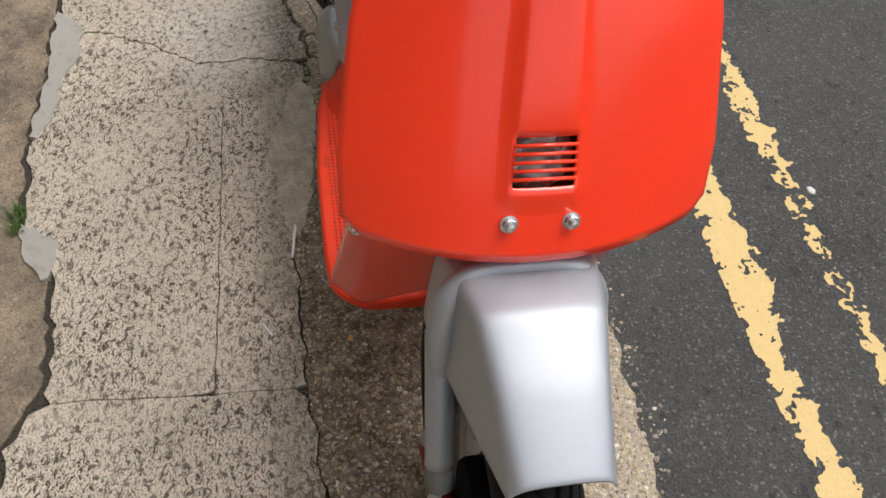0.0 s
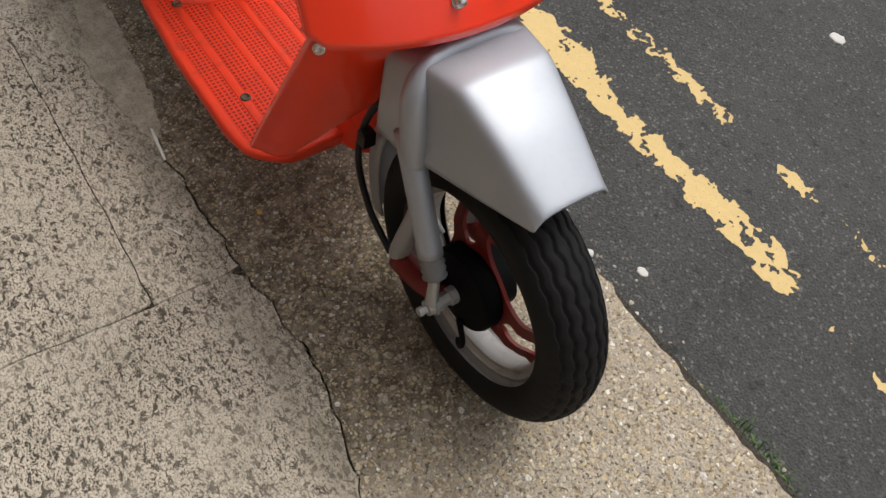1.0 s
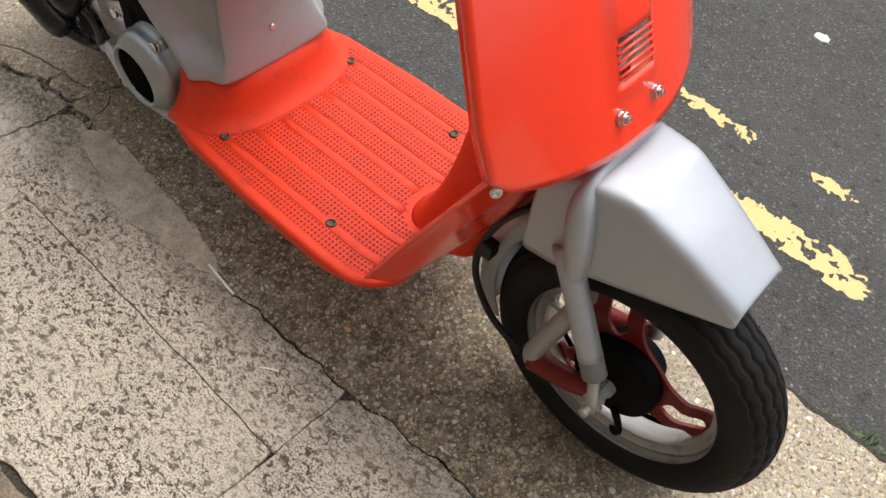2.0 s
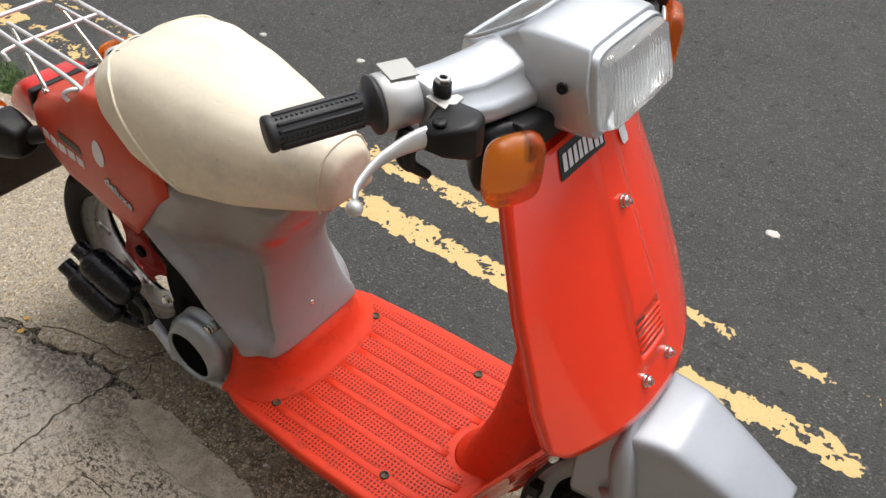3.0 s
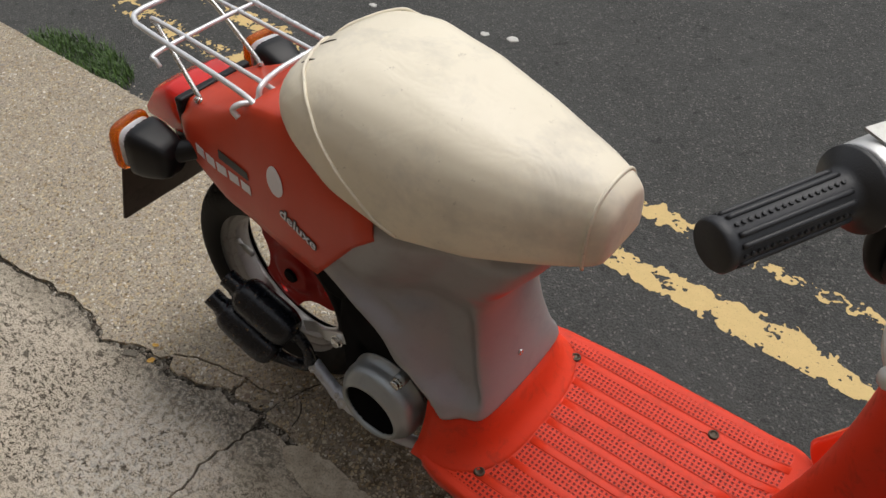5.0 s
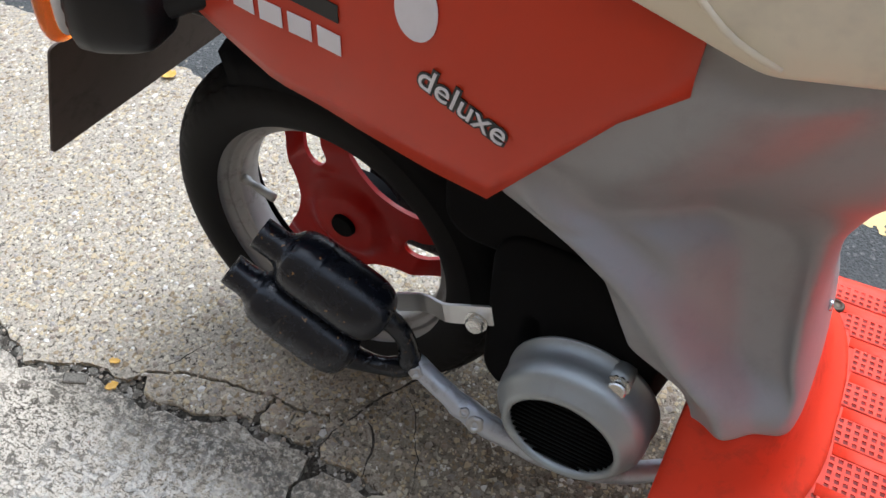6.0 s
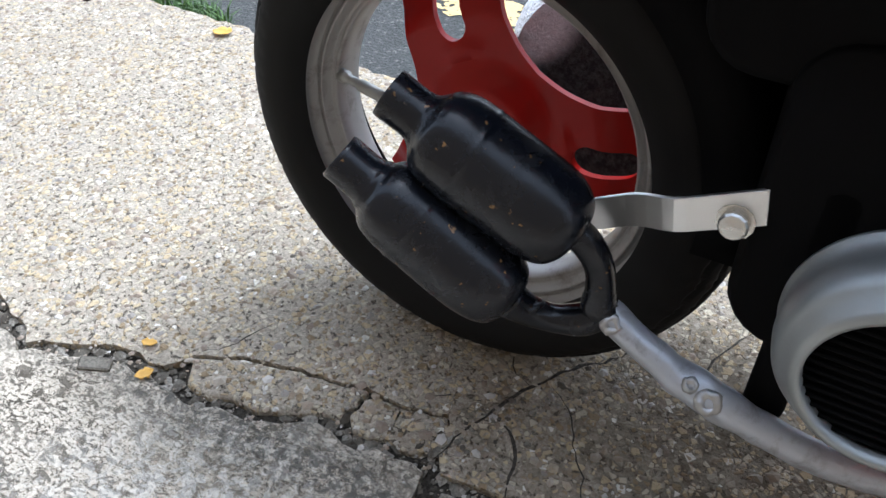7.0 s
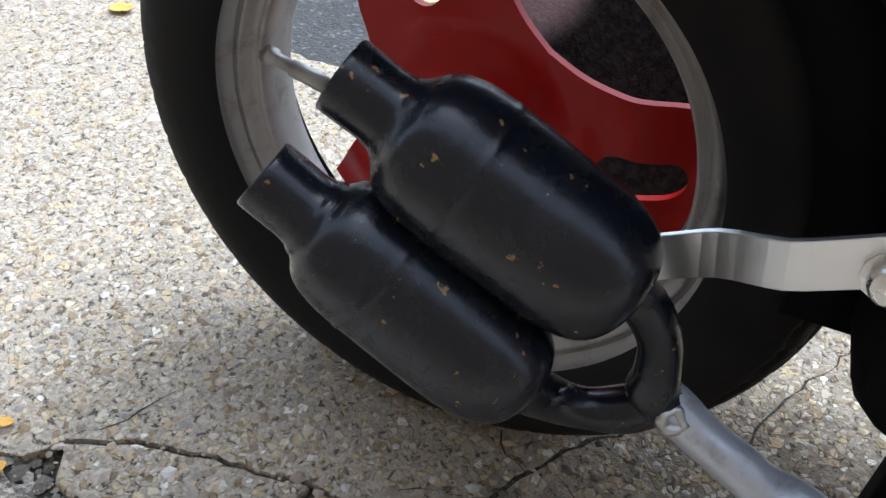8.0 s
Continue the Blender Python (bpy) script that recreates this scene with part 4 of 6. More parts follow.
us = sorted(set([round(k, 4) for k in np.linspace(-1, 1, 61)] + [-0.176, 0.140]))
vsr = sorted(set([round(k, 4) for k in np.linspace(0, 1, 41)] + [0.200, 0.330, 0.13, 0.16, 0.18]))
bm = bmesh.new()
g = [[bm.verts.new(shield_point(u, v)) for v in vsr] for u in us]
for i in range(len(us) - 1):
    for j in range(len(vsr) - 1):
        um, vm = (us[i] + us[i + 1]) / 2, (vsr[j] + vsr[j + 1]) / 2
        if abs(um + 0.018) < 0.158 and 0.200 < vm < 0.330:
            continue
        bm.faces.new((g[i][j], g[i + 1][j], g[i + 1][j + 1], g[i][j + 1]))
# folded-back rim along both sides and the bottom
for side, sg in ((g[0], 1), (g[-1], -1)):
    back = [bm.verts.new(v.co + Vector((-0.013, sg * 0.003, -0.004))) for v in side]
    for a in range(len(side) - 1):
        bm.faces.new((side[a], side[a + 1], back[a + 1], back[a]))
back = [bm.verts.new(r[0].co + Vector((-0.012, 0, 0.001))) for r in g]
for a in range(len(g) - 1):
    bm.faces.new((g[a][0], g[a + 1][0], back[a + 1], back[a]))
shield = part("front_shield", bm, RED, S, "glossy orange-red front leg shield", solid=0.002)
for k in range(5):
    v = 0.200 + 0.130 * (k + 1) / 6
    p, q = shield_point(-0.180, v), shield_point(0.144, v)
    part("grille_slat", tube([p + Vector((0.0005, 0, 0)), q + Vector((0.0005, 0, 0))], 0.0017, 8, 1), RED, shield)
# added black sheet, so that the gaps between the slats look shaded
part("grille_shade", plate([(-0.45, 0.06), (0.42, 0.06), (0.42, 0.42), (-0.45, 0.42)], [], 0.002, lambda u, v, t: shield_point(u, v) + Vector((-0.045 - t, 0, -0.02))), BLACK_PLASTIC, shield, "added black sheet standing in for shade behind the grille")
part("horn", lathe([(0.0, 0.0), (0.012, 0.0), (0.012, 0.004), (0.022, 0.002), (0.024, -0.004), (0.03, -0.004), (0.03, -0.02), (0.0, -0.02)], (0.930, -0.006, 0.562), (1, 0, 0.45), 32), GALV, shield, "dark metal horn behind the grille")
N_SH = Vector((1, 0, 0.45))
for k in range(8):
    a = 2 * math.pi * k / 8 + 0.3
    bolt(Vector((0.930, -0.006, 0.562)) + 0.021 * (math.cos(a) * Vector((0, 1, 0)) + math.sin(a) * Vector((-0.41, 0, 0.91))), N_SH, 0.0032, shield, STEEL, "horn_rivet", washer=False, stud=False)
for y in (-0.032, 0.021):
    p = shield_point((y + 0.003) / 0.163, 0.106)
    bolt(p, N_SH, 0.0058, shield)
p = shield_point(0.0, 0.712)
bolt(p, N_SH, 0.0058, shield)
# sticker near the top: black strip with plain pale bars
st = part("sticker", plate([(-0.58, 0.895), (-0.06, 0.905), (-0.06, 0.992), (-0.58, 0.985)], [], 0.0006, lambda u, v, t: shield_point(u, v) + Vector((0.0012 + t, 0, 0.0006))), DARK_STICKER, shield, "black sticker with pale bars", smooth=False)
for k in range(8):
    u0 = -0.555 + 0.060 * k
    part("sticker_bar", plate([(u0, 0.917), (u0 + 0.040, 0.918), (u0 + 0.040, 0.967), (u0, 0.966)], [], 0.0004, lambda u, v, t: shield_point(u, v) + Vector((0.0024 + t, 0, 0.001))), WHITE_STICKER, st, smooth=False)
part("emblem", plate(rounded(0.07, 0.050, 0.03, 0.32, 0.90), [], 0.0006, lambda u, v, t: shield_point(u, v) + Vector((0.0012 + t, 0, 0.0006))), WHITE_STICKER, shield, "small pale emblem", smooth=False)

# apron under the shield, sweeping back to the floor
rings = []
for u in np.linspace(-1, 1, 41):
    au = abs(u)
    top = Vector((0.960 - 0.038 * au ** 2, u * 0.156 - 0.003, 0.499))
    a = 1 - smoothstep(0.30, 0.90, au)
    bot = Vector((0.800 - 0.022 * smoothstep(0.75, 1.0, au) + 0.085 * a, u * 0.168, 0.193 + 0.14 * a + 0.02 * smoothstep(0.8, 1, au)))
    mid = top.lerp(bot, 0.55) + Vector((-0.016, 0, -0.028)) * (1 - a)
    rings.append([Vector(q) for q in spline([top, top.lerp(mid, 0.5), mid, bot], 6)])
apron = part("apron", loft(rings, False, False), RED, S, "orange-red apron sweeping down to the floor", solid=0.006, subsurf=1)
screw(Vector((0.926, -0.152, 0.484)), (0.7, -0.5, 0.3), 0.006, apron)
screw(Vector((0.926, 0.146, 0.484)), (0.7, 0.5, 0.3), 0.006, apron)
# steering tunnel rising from the floor to the shield
rings = []
for k, (x, z, rx, ry) in enumerate([(0.778, 0.180, 0.066, 0.056), (0.782, 0.189, 0.058, 0.050), (0.790, 0.204, 0.051, 0.045), (0.799, 0.230, 0.046, 0.042), (0.814, 0.275, 0.044, 0.041), (0.836, 0.36, 0.046, 0.043), (0.855, 0.45, 0.055, 0.055), (0.855, 0.56, 0.05, 0.055), (0.82, 0.70, 0.05, 0.055), (0.80, 0.80, 0.04, 0.045)]):
    rings.append([(x + rx * a, ry * b, z + (0.0 if k < 2 else -0.30 * rx * a * min(1.0, 0.33 * (k - 1)))) for a, b in squircle(2.3, 28)])
part("steering_tunnel", loft(rings), RED_FLOOR, S, "orange-red steering column tunnel", subsurf=1)

# floor
def floor_edge(x):
    return table(x, [0.366, 0.385, 0.41, 0.55, 0.70, 0.76, 0.785, 0.800], [0.135, 0.150, 0.158, 0.168, 0.169, 0.166, 0.155, 0.135])[0]


xs = np.concatenate([[0.366, 0.372], np.linspace(0.385, 0.70, 22), np.linspace(0.715, 0.800, 8)])
rings = []
for x in xs:
    e = floor_edge(x)
    rise = 0.016 * smoothstep(0.70, 0.80, x) ** 2
    half = [(0.0, 0.183), (e * 0.5, 0.183), (e - 0.020, 0.183), (e - 0.012, 0.184), (e - 0.006, 0.1855), (e - 0.001, 0.183), (e, 0.177), (e - 0.003, 0.160), (e - 0.012, 0.152), (e - 0.03, 0.150), (0.0, 0.150)]
    half = [(y, z if z > 0.17 else z + 0.016 * smoothstep(0.68, 0.78, x)) for y, z in half]
    rings.append([(x, -y, z + rise) for y, z in half] + [(x, y, z + rise) for y, z in half[-2:0:-1]])
floorb = part("floorboard", loft(rings), RED_FLOOR, S, "scuffed orange-red ribbed plastic floorboard", bevel=0.0)
# anti-slip lattice fields with darker red recess bottoms between smooth ribs
bm, dark_areas = bmesh.new(), bmesh.new()
RIBS = (-0.122, -0.079, -0.036, 0.003, 0.042, 0.082, 0.121)
pitch = 0.0066


def collar(x, y, grow=0.0):
    """Inside the raised collar or the tunnel foot."""
    back = ((x - 0.375) / (0.102 + grow)) ** 2 + (abs(y) / (0.150 + grow)) ** 3.2 < 1 and x < 0.5
    front = ((x - 0.778) / (0.066 + grow)) ** 2 + (y / (0.056 + grow)) ** 2 < 1
    return back or front


for x in np.arange(0.390, 0.772, pitch):
    for y in np.arange(-0.158, 0.158, pitch):
        if abs(y) > floor_edge(x) - 0.014 or collar(x, y, 0.004) or min(abs(y - r) for r in RIBS) < 0.0050:
            continue
        if min(math.hypot(x - a, abs(y) - 0.119) for a in (0.456, 0.670)) < 0.012:
            continue
        h, p, q = 0.0011, 0.5 * pitch, 0.0019
        z = 0.1831 + 0.016 * smoothstep(0.70, 0.80, x) ** 2
        corner = ((-1, -1), (1, -1), (1, 1), (-1, 1))
        out = [bm.verts.new((x + a * p, y + b * p, z + h)) for a, b in corner]
        hi = [bm.verts.new((x + a * q, y + b * q, z + h)) for a, b in corner]
        lo = [bm.verts.new((x + a * q * 0.85, y + b * q * 0.85, z)) for a, b in corner]
        for a in range(4):
            bm.faces.new((out[a], out[(a + 1) % 4], hi[(a + 1) % 4], hi[a]))
            bm.faces.new((hi[a], hi[(a + 1) % 4], lo[(a + 1) % 4], lo[a]))
        dark_areas.faces.new([dark_areas.verts.new((v.co.x, v.co.y, z + 0.0003)) for v in lo])
bmesh.ops.remove_doubles(bm, verts=bm.verts[:], dist=1e-5)
tagged(part("floor_lattice", bm, RED_FLOOR, floorb, smooth=False), kind="stuff")
tagged(part("recess_bottoms", dark_areas, FLOOR_DARK, floorb, smooth=False), kind="stuff")
for y in RIBS:
    x0 = 0.392 if abs(y) > 0.13 else 0.375 + 0.107 * math.sqrt(max(0.0, 1 - (abs(y) / 0.155) ** 3.2))
    x1 = 0.772 if abs(y) > 0.06 else 0.776 - 0.068 * math.sqrt(max(0.0, 1 - (y / 0.061) ** 2))
    rings = []
    for x in np.linspace(x0, x1, 9):
        z = 0.1831 + 0.016 * smoothstep(0.70, 0.80, x) ** 2
        rings.append([(x, y + a, z + b) for a, b in ((-0.0060, -0.001), (-0.0058, 0.0008), (-0.0050, 0.0012), (0.0050, 0.0012), (0.0058, 0.0008), (0.0060, -0.001))])
    part("rib", loft(rings), RED_FLOOR, floorb)
for x in (0.456, 0.670):
    for y in (-0.119, 0.119):
        part("floor_bolt", lathe([(0.0, 0.001), (0.0035, 0.001), (0.0048, 0.0022), (0.0052, 0.0034), (0.0074, 0.0020), (0.0076, -0.001)], (x, y, 0.1834), (0, 0, 1), 20), DULL_BOLT, floorb, "dull recessed floor bolt")
# raised collar at the rear of the floor
rings = []
for z, fx, hw in ((0.180, 0.484, 0.150), (0.186, 0.476, 0.144), (0.193, 0.466, 0.134), (0.205, 0.458, 0.126), (0.225, 0.450, 0.118), (0.258, 0.440, 0.111)):
    ring = []
    for a in np.linspace(-90, 90, 31):
        c, s = math.cos(radians(a)), math.sin(radians(a))
        ring.append((0.366 + (fx - 0.366) * abs(c) ** 0.62, hw * math.copysign(abs(s) ** 0.70, s), z))
    rings.append(ring)
part("floor_collar", loft(rings, False, False), RED_FLOOR, floorb, "orange-red raised collar", solid=0.004)

# silver cover under the seat
CZ = [0.238, 0.255, 0.276, 0.297, 0.327, 0.359, 0.386, 0.400, 0.43, 0.47, 0.52, 0.575]
BACK = [0.372, 0.370, 0.358, 0.316, 0.302, 0.288, 0.264, 0.205, 0.205, 0.235, 0.26, 0.30]
FRONT = [0.447, 0.443, 0.438, 0.432, 0.425, 0.420, 0.418, 0.420, 0.430, 0.455, 0.488, 0.510]
HALF = [0.113, 0.113, 0.114, 0.116, 0.118, 0.120, 0.121, 0.1215, 0.122, 0.125, 0.130, 0.130]
WAIST = [0.111, 0.109, 0.105, 0.100, 0.093, 0.087, 0.084, 0.084, 0.088, 0.098, 0.108, 0.112]
SX = [0.148, 0.152, 0.164, 0.195, 0.255, 0.34, 0.42, 0.465, 0.500, 0.520, 0.536, 0.546]
SWD = [0.066, 0.083, 0.098, 0.1155, 0.1265, 0.123, 0.104, 0.0855, 0.069, 0.057, 0.048, 0.040]
SB = [0.612, 0.606, 0.600, 0.589, 0.559, 0.533, 0.540, 0.547, 0.552, 0.554, 0.558, 0.566]
ST = [0.636, 0.650, 0.666, 0.684, 0.6965, 0.689, 0.671, 0.658, 0.650, 0.644, 0.636, 0.624]
SC = -0.014


def tuck(x, y, z):
    """Keeps the cover's top inside the saddle's lower edge."""
    w, b = table(x, SX, SWD, SB)
    k = smoothstep(b - 0.016, b + 0.002, z)
    lim = max(0.93 * w - 0.010, 0.02)
    return y + k * (min(max(y, SC - lim), SC + lim) - y)


rings = []
for z in np.concatenate([np.linspace(0.248, 0.41, 24), np.linspace(0.422, 0.560, 18)]):
    b, f, hw, ws = table(z, CZ, BACK, FRONT, HALF, WAIST)
    fx = [0, 0.18, 0.34, 0.48, 0.60, 0.72, 0.82, 0.90, 0.945, 0.975, 0.992, 1.0]
    fy = [hw, hw, 0.99 * hw, 0.5 * (0.97 * hw + ws), 0.95 * ws, 0.92 * ws, 0.895 * ws, 0.84 * ws, 0.755 * ws, 0.60 * ws, 0.34 * ws, 0.0]
    ridge = float(np.interp(z, [0.24, 0.27, 0.30, 0.36, 0.40, 0.43], [0.40, 0.385, 0.352, 0.305, 0.245, 0.21]))
    half = []
    for q in [*np.linspace(0, 0.86, 20), 0.90, 0.935, 0.96, 0.978, 0.99, 0.997, 1.0]:
        x = b + q * (f - b)
        y = float(np.interp(q, fx, fy))
        y += (0.010 * math.exp(-((x - ridge) / 0.012) ** 2) - 0.016 * smoothstep(ridge + 0.006, ridge + 0.030, x) * (1 - smoothstep(0.80, 0.97, q)) * smoothstep(0.262, 0.282, z)) * (1 - smoothstep(0.39, 0.45, z)) * (1 - smoothstep(0.85, 0.97, q))
        half.append((x, y))
    ring = [(x, -y) for x, y in half] + [(x, y) for x, y in half[-2::-1]]
    rings.append([(x, tuck(x, y, z), z) for x, y in ring])
cover = part("under_seat_cover", loft(rings, False, False), COVER, S, "dull silver moulded cover, rubbed through to red, under the seat", solid=0.004, subsurf=1)
screw(Vector((0.4325, -0.003, 0.297)), (1, 0, 0.1), 0.0045, cover, CHROME)

# red tail body
TX = [-0.074, -0.050, -0.02, 0.03, 0.10, 0.16, 0.204, 0.24, 0.277, 0.31]
TB = [0.452, 0.446, 0.436, 0.416, 0.404, 0.398, 0.395, 0.440, 0.486, 0.515]
TT = [0.514, 0.524, 0.533, 0.554, 0.592, 0.605, 0.600, 0.590, 0.580, 0.575]
TH = [0.064, 0.077, 0.085, 0.098, 0.108, 0.115, 0.118, 0.120, 0.121, 0.121]
TC = -0.012


def tail_mid(x):
    return TC - 0.013 * (1 - smoothstep(-0.05, 0.10, x))


rings = []
for x in np.concatenate([[-0.074, -0.062], np.linspace(-0.05, 0.20, 21), [0.204, 0.212, 0.24, 0.277, 0.31]]):
    b, t, h = table(x, TX, TB, TT, TH)
    half = spline([(h * 0.97, b), (h, b + 0.3 * (t - b)), (h * 0.97, b + 0.65 * (t - b)), (h * 0.86, t - 0.014), (h * 0.70, t - 0.002), (h * 0.35, t), (0.0, t)], 4)
    rings.append([(x, tail_mid(x) - y, z) for y, z in half] + [(x, tail_mid(x) + y, z) for y, z in half[-2::-1]])
tail = part("tail_body", loft(rings, False, False), RED_TAIL, S, "dull dark red tail body panels", solid=0.004)
bm = loft([[(x, y, z) for y, z in rounded(0.060, 0.032, 0.02, TC - 0.013, 0.483)] for x in (-0.070, -0.060)])
part("tail_end", bm, RED_TAIL, tail)
def side_point(x, z, out=0.0):
    b, t, h = table(x, TX, TB, TT, TH)
    half = spline([(h * 0.97, b), (h, b + 0.3 * (t - b)), (h * 0.97, b + 0.65 * (t - b)), (h * 0.86, t - 0.014), (h * 0.70, t - 0.002), (h * 0.35, t), (0.0, t)], 4)
    y = float(np.interp(z, [q[1] for q in half], [q[0] for q in half]))
    return Vector((x, tail_mid(x) - y - out, z))


def decal(name, outline, material, parent, label="", out=0.0008):
    bm = plate(outline, [], 0.0006, lambda u, v, t: side_point(u, v, out + t))
    return part(name, bm, material, parent, label, smooth=False)


# lettering: maker's name as plain bars, model word in letters, pale emblem
lx, lz, dx, dz = -0.020, 0.485, 0.118, -0.010
for k in range(5):
    a, b = k / 5.0, (k + 0.78) / 5.0
    decal("name_bar", [(lx + dx * a, lz + dz * a - 0.0145), (lx + dx * b, lz + dz * b - 0.0145), (lx + dx * b, lz + dz * b), (lx + dx * a, lz + dz * a)], WHITE_STICKER, tail, "pale bar of the worn maker's name")
decal("faded_bar", [(0.035, 0.490), (0.092, 0.484), (0.092, 0.496), (0.035, 0.503)], DARK_STICKER, tail, "faded dark bar of a worn name")
emb = [(0.150 + 0.015 * math.cos(a) * (1 - 0.10 * math.sin(a)), 0.515 + 0.021 * math.sin(a)) for a in np.linspace(0, 2 * math.pi, 28, endpoint=False)]
decal("emblem", emb, WHITE_STICKER, tail, "pale oval emblem sticker")
for mat_, off, lift in ((DARK_STICKER, 0.0016, 0.0024), (WHITE_STICKER, 0.0, 0.0030)):
    cu = bpy.data.curves.new("model_word", "FONT")
    cu.body, cu.size, cu.extrude, cu.offset = "deluxe", 0.0245, 0.0003, off
    cu.materials.append(mat_)
    word = new("model_word", cu)
    p0, p1 = side_point(0.151, 0.466, lift - 0.0018), side_point(0.204, 0.448, lift - 0.0018)
    ex = (p1 - p0).normalized()
    ez = (Vector((0, -0.05, 1)) - ex * Vector((0, -0.05, 1)).dot(ex)).normalized()
    ey = ez.cross(ex)
    word.matrix_world = Matrix.Translation(p0) @ Matrix((ex, ez, -ey)).transposed().to_4x4()
    word.parent = tail
    word["label"] = "raised word in pale letters with a dark outline"

# seat

def seat_point(x, s, grow=0.0, side=-1):
    """A point of the saddle's skin at x; s runs from the lower edge (0) to the crown (1)."""
    w, b, t = table(x, SX, SWD, SB, ST)
    h = t - b
    ss = [0, 0.13, 0.28, 0.43, 0.57, 0.70, 0.82, 0.91, 1.0]
    y = float(np.interp(s, ss, [0.95, 0.998, 1.0, 0.965, 0.88, 0.735, 0.51, 0.26, 0.0])) * (w + grow)
    if side > 0:
        y *= table(x, [0.18, 0.30, 0.42, 0.50], [0.94, 0.82, 0.75, 0.76])[0]
    z = b + float(np.interp(s, ss, [0, 0.14, 0.33, 0.54, 0.72, 0.865, 0.953, 0.99, 1.0])) * h + grow * s
    return Vector((x, SC + side * y, z))


def seat_ring(x, grow=0.0):
    half = [seat_point(x, s, grow) for s in np.linspace(0, 1, 23)]
    return half + [seat_point(x, s, grow, 1) for s in np.linspace(0, 1, 23)[-2::-1]]


rings = []
for x in np.concatenate([[0.148, 0.150, 0.153, 0.158], np.linspace(0.166, 0.516, 31), [0.524, 0.531, 0.537, 0.542, 0.546]]):
    rings.append(seat_ring(x))
seat = part("seat", loft(rings), SEAT, S, "cream vinyl saddle, scuffed and piped", subsurf=1)
# piping seams
pip, pil = [[seat_point(0.346 - 0.190 * k ** 0.66, 0.07 + 0.93 * k, 0.001, s) for k in np.linspace(0, 1, 26)] for s in (-1, 1)]
part("piping", tube(pip + pil[-2::-1], 0.0020, 8, 2), SEAT, seat, "raised cream piping round the rear edge")
part("piping", tube(seat_ring(0.527, 0.0008), 0.0021, 8, 1), SEAT, seat, "raised cream piping round the nose panel")
for y, x0 in ((-0.085, 0.180), (-0.050, 0.172)):
    pts = []
    for k in range(5):
        x = x0 + 0.006 * k
        w, b, t = table(x, SX, SWD, SB, ST)
        q = abs(y - SC - 0.001 * k) / w
        pts.append((x, y + 0.001 * k, b + (t - b) * float(np.interp(q, [0.26, 0.51, 0.735, 0.88, 0.965], [0.99, 0.953, 0.865, 0.72, 0.54])) + 0.0002))
    part("stitch_pleat", tube(pts, [0.0004, 0.0012, 0.0015, 0.0012, 0.0004], 6, 2), DULL_BOLT, seat, "dark folded stitch")

# luggage rack of white wire
RC = -0.016
def RP(x, y, z=None):
    """A point of the rack's sloping plane."""
    return (x, RC + y, 0.6125 - 0.10 * (x + 0.146) if z is None else z)


rack = part("luggage_rack", tube([RP(0.100, -0.082, 0.575), RP(0.080, -0.076), RP(-0.10, -0.070), RP(-0.130, -0.066), RP(-0.145, -0.050), RP(-0.146, 0.0), RP(-0.145, 0.050), RP(-0.130, 0.066), RP(-0.10, 0.070), RP(0.080, 0.072), RP(0.14, 0.072)], 0.0036, 10, 6), WIRE, S, "white wire luggage rack behind the seat")
for s in (-1, 1):
    part("rack_rail", tube([RP(-0.128, s * 0.043, 0.600), RP(-0.118, s * 0.043, 0.606), RP(0.0, s * 0.044, 0.597), RP(0.14, s * 0.046, 0.585)], 0.0031, 8, 4), WIRE, rack)
    part("rack_strut", tube([RP(-0.126, s * 0.043, 0.602), RP(-0.108, s * 0.046, 0.590), RP(-0.045, s * 0.052 - 0.008, 0.542), RP(-0.034, s * 0.052 - 0.010, 0.531)], 0.0036, 8, 4), STEEL, rack)
    bolt(Vector(RP(-0.034, s * 0.053 - 0.010, 0.528)), (-0.2, s * 0.6, 0.7), 0.0045, rack)
part("rack_crossbar", tube([RP(-0.050, -0.096, 0.588), RP(-0.054, -0.097, 0.596), RP(-0.060, -0.090, 0.601), RP(-0.062, 0.0, 0.602), RP(-0.060, 0.078, 0.602)], 0.0031, 8, 5), WIRE, rack)
part("rack_crossbar", tube([RP(0.085, -0.094, 0.570), RP(0.080, -0.096, 0.580), RP(0.086, -0.088, 0.586), RP(0.094, -0.070, 0.584), RP(0.092, -0.060, 0.597), RP(0.085, -0.035, 0.598), RP(0.082, 0.0, 0.598), RP(0.085, 0.060, 0.598), RP(0.086, 0.088, 0.590)], 0.0038, 8, 5), WIRE, rack)

# tail light and rear indicators
rings = []
for x, h, z0, z1 in ((-0.072, 0.060, 0.448, 0.520), (-0.105, 0.058, 0.440, 0.523), (-0.111, 0.0575, 0.438, 0.521), (-0.150, 0.050, 0.434, 0.500), (-0.156, 0.049, 0.434, 0.495), (-0.188, 0.043, 0.436, 0.455)):
    rings.append([(x, TC - 0.014 + h * a, (z0 + z1) / 2 + (z1 - z0) / 2 * b) for a, b in squircle(4.5, 28)])
part("tail_light", loft(rings), RED_LENS, S, "red plastic tail light", bevel=0.004)
part("tail_light_base", box(-0.080, -0.066, TC - 0.076, TC + 0.048, 0.444, 0.5205), BLACK_PLASTIC, S, bevel=0.004)


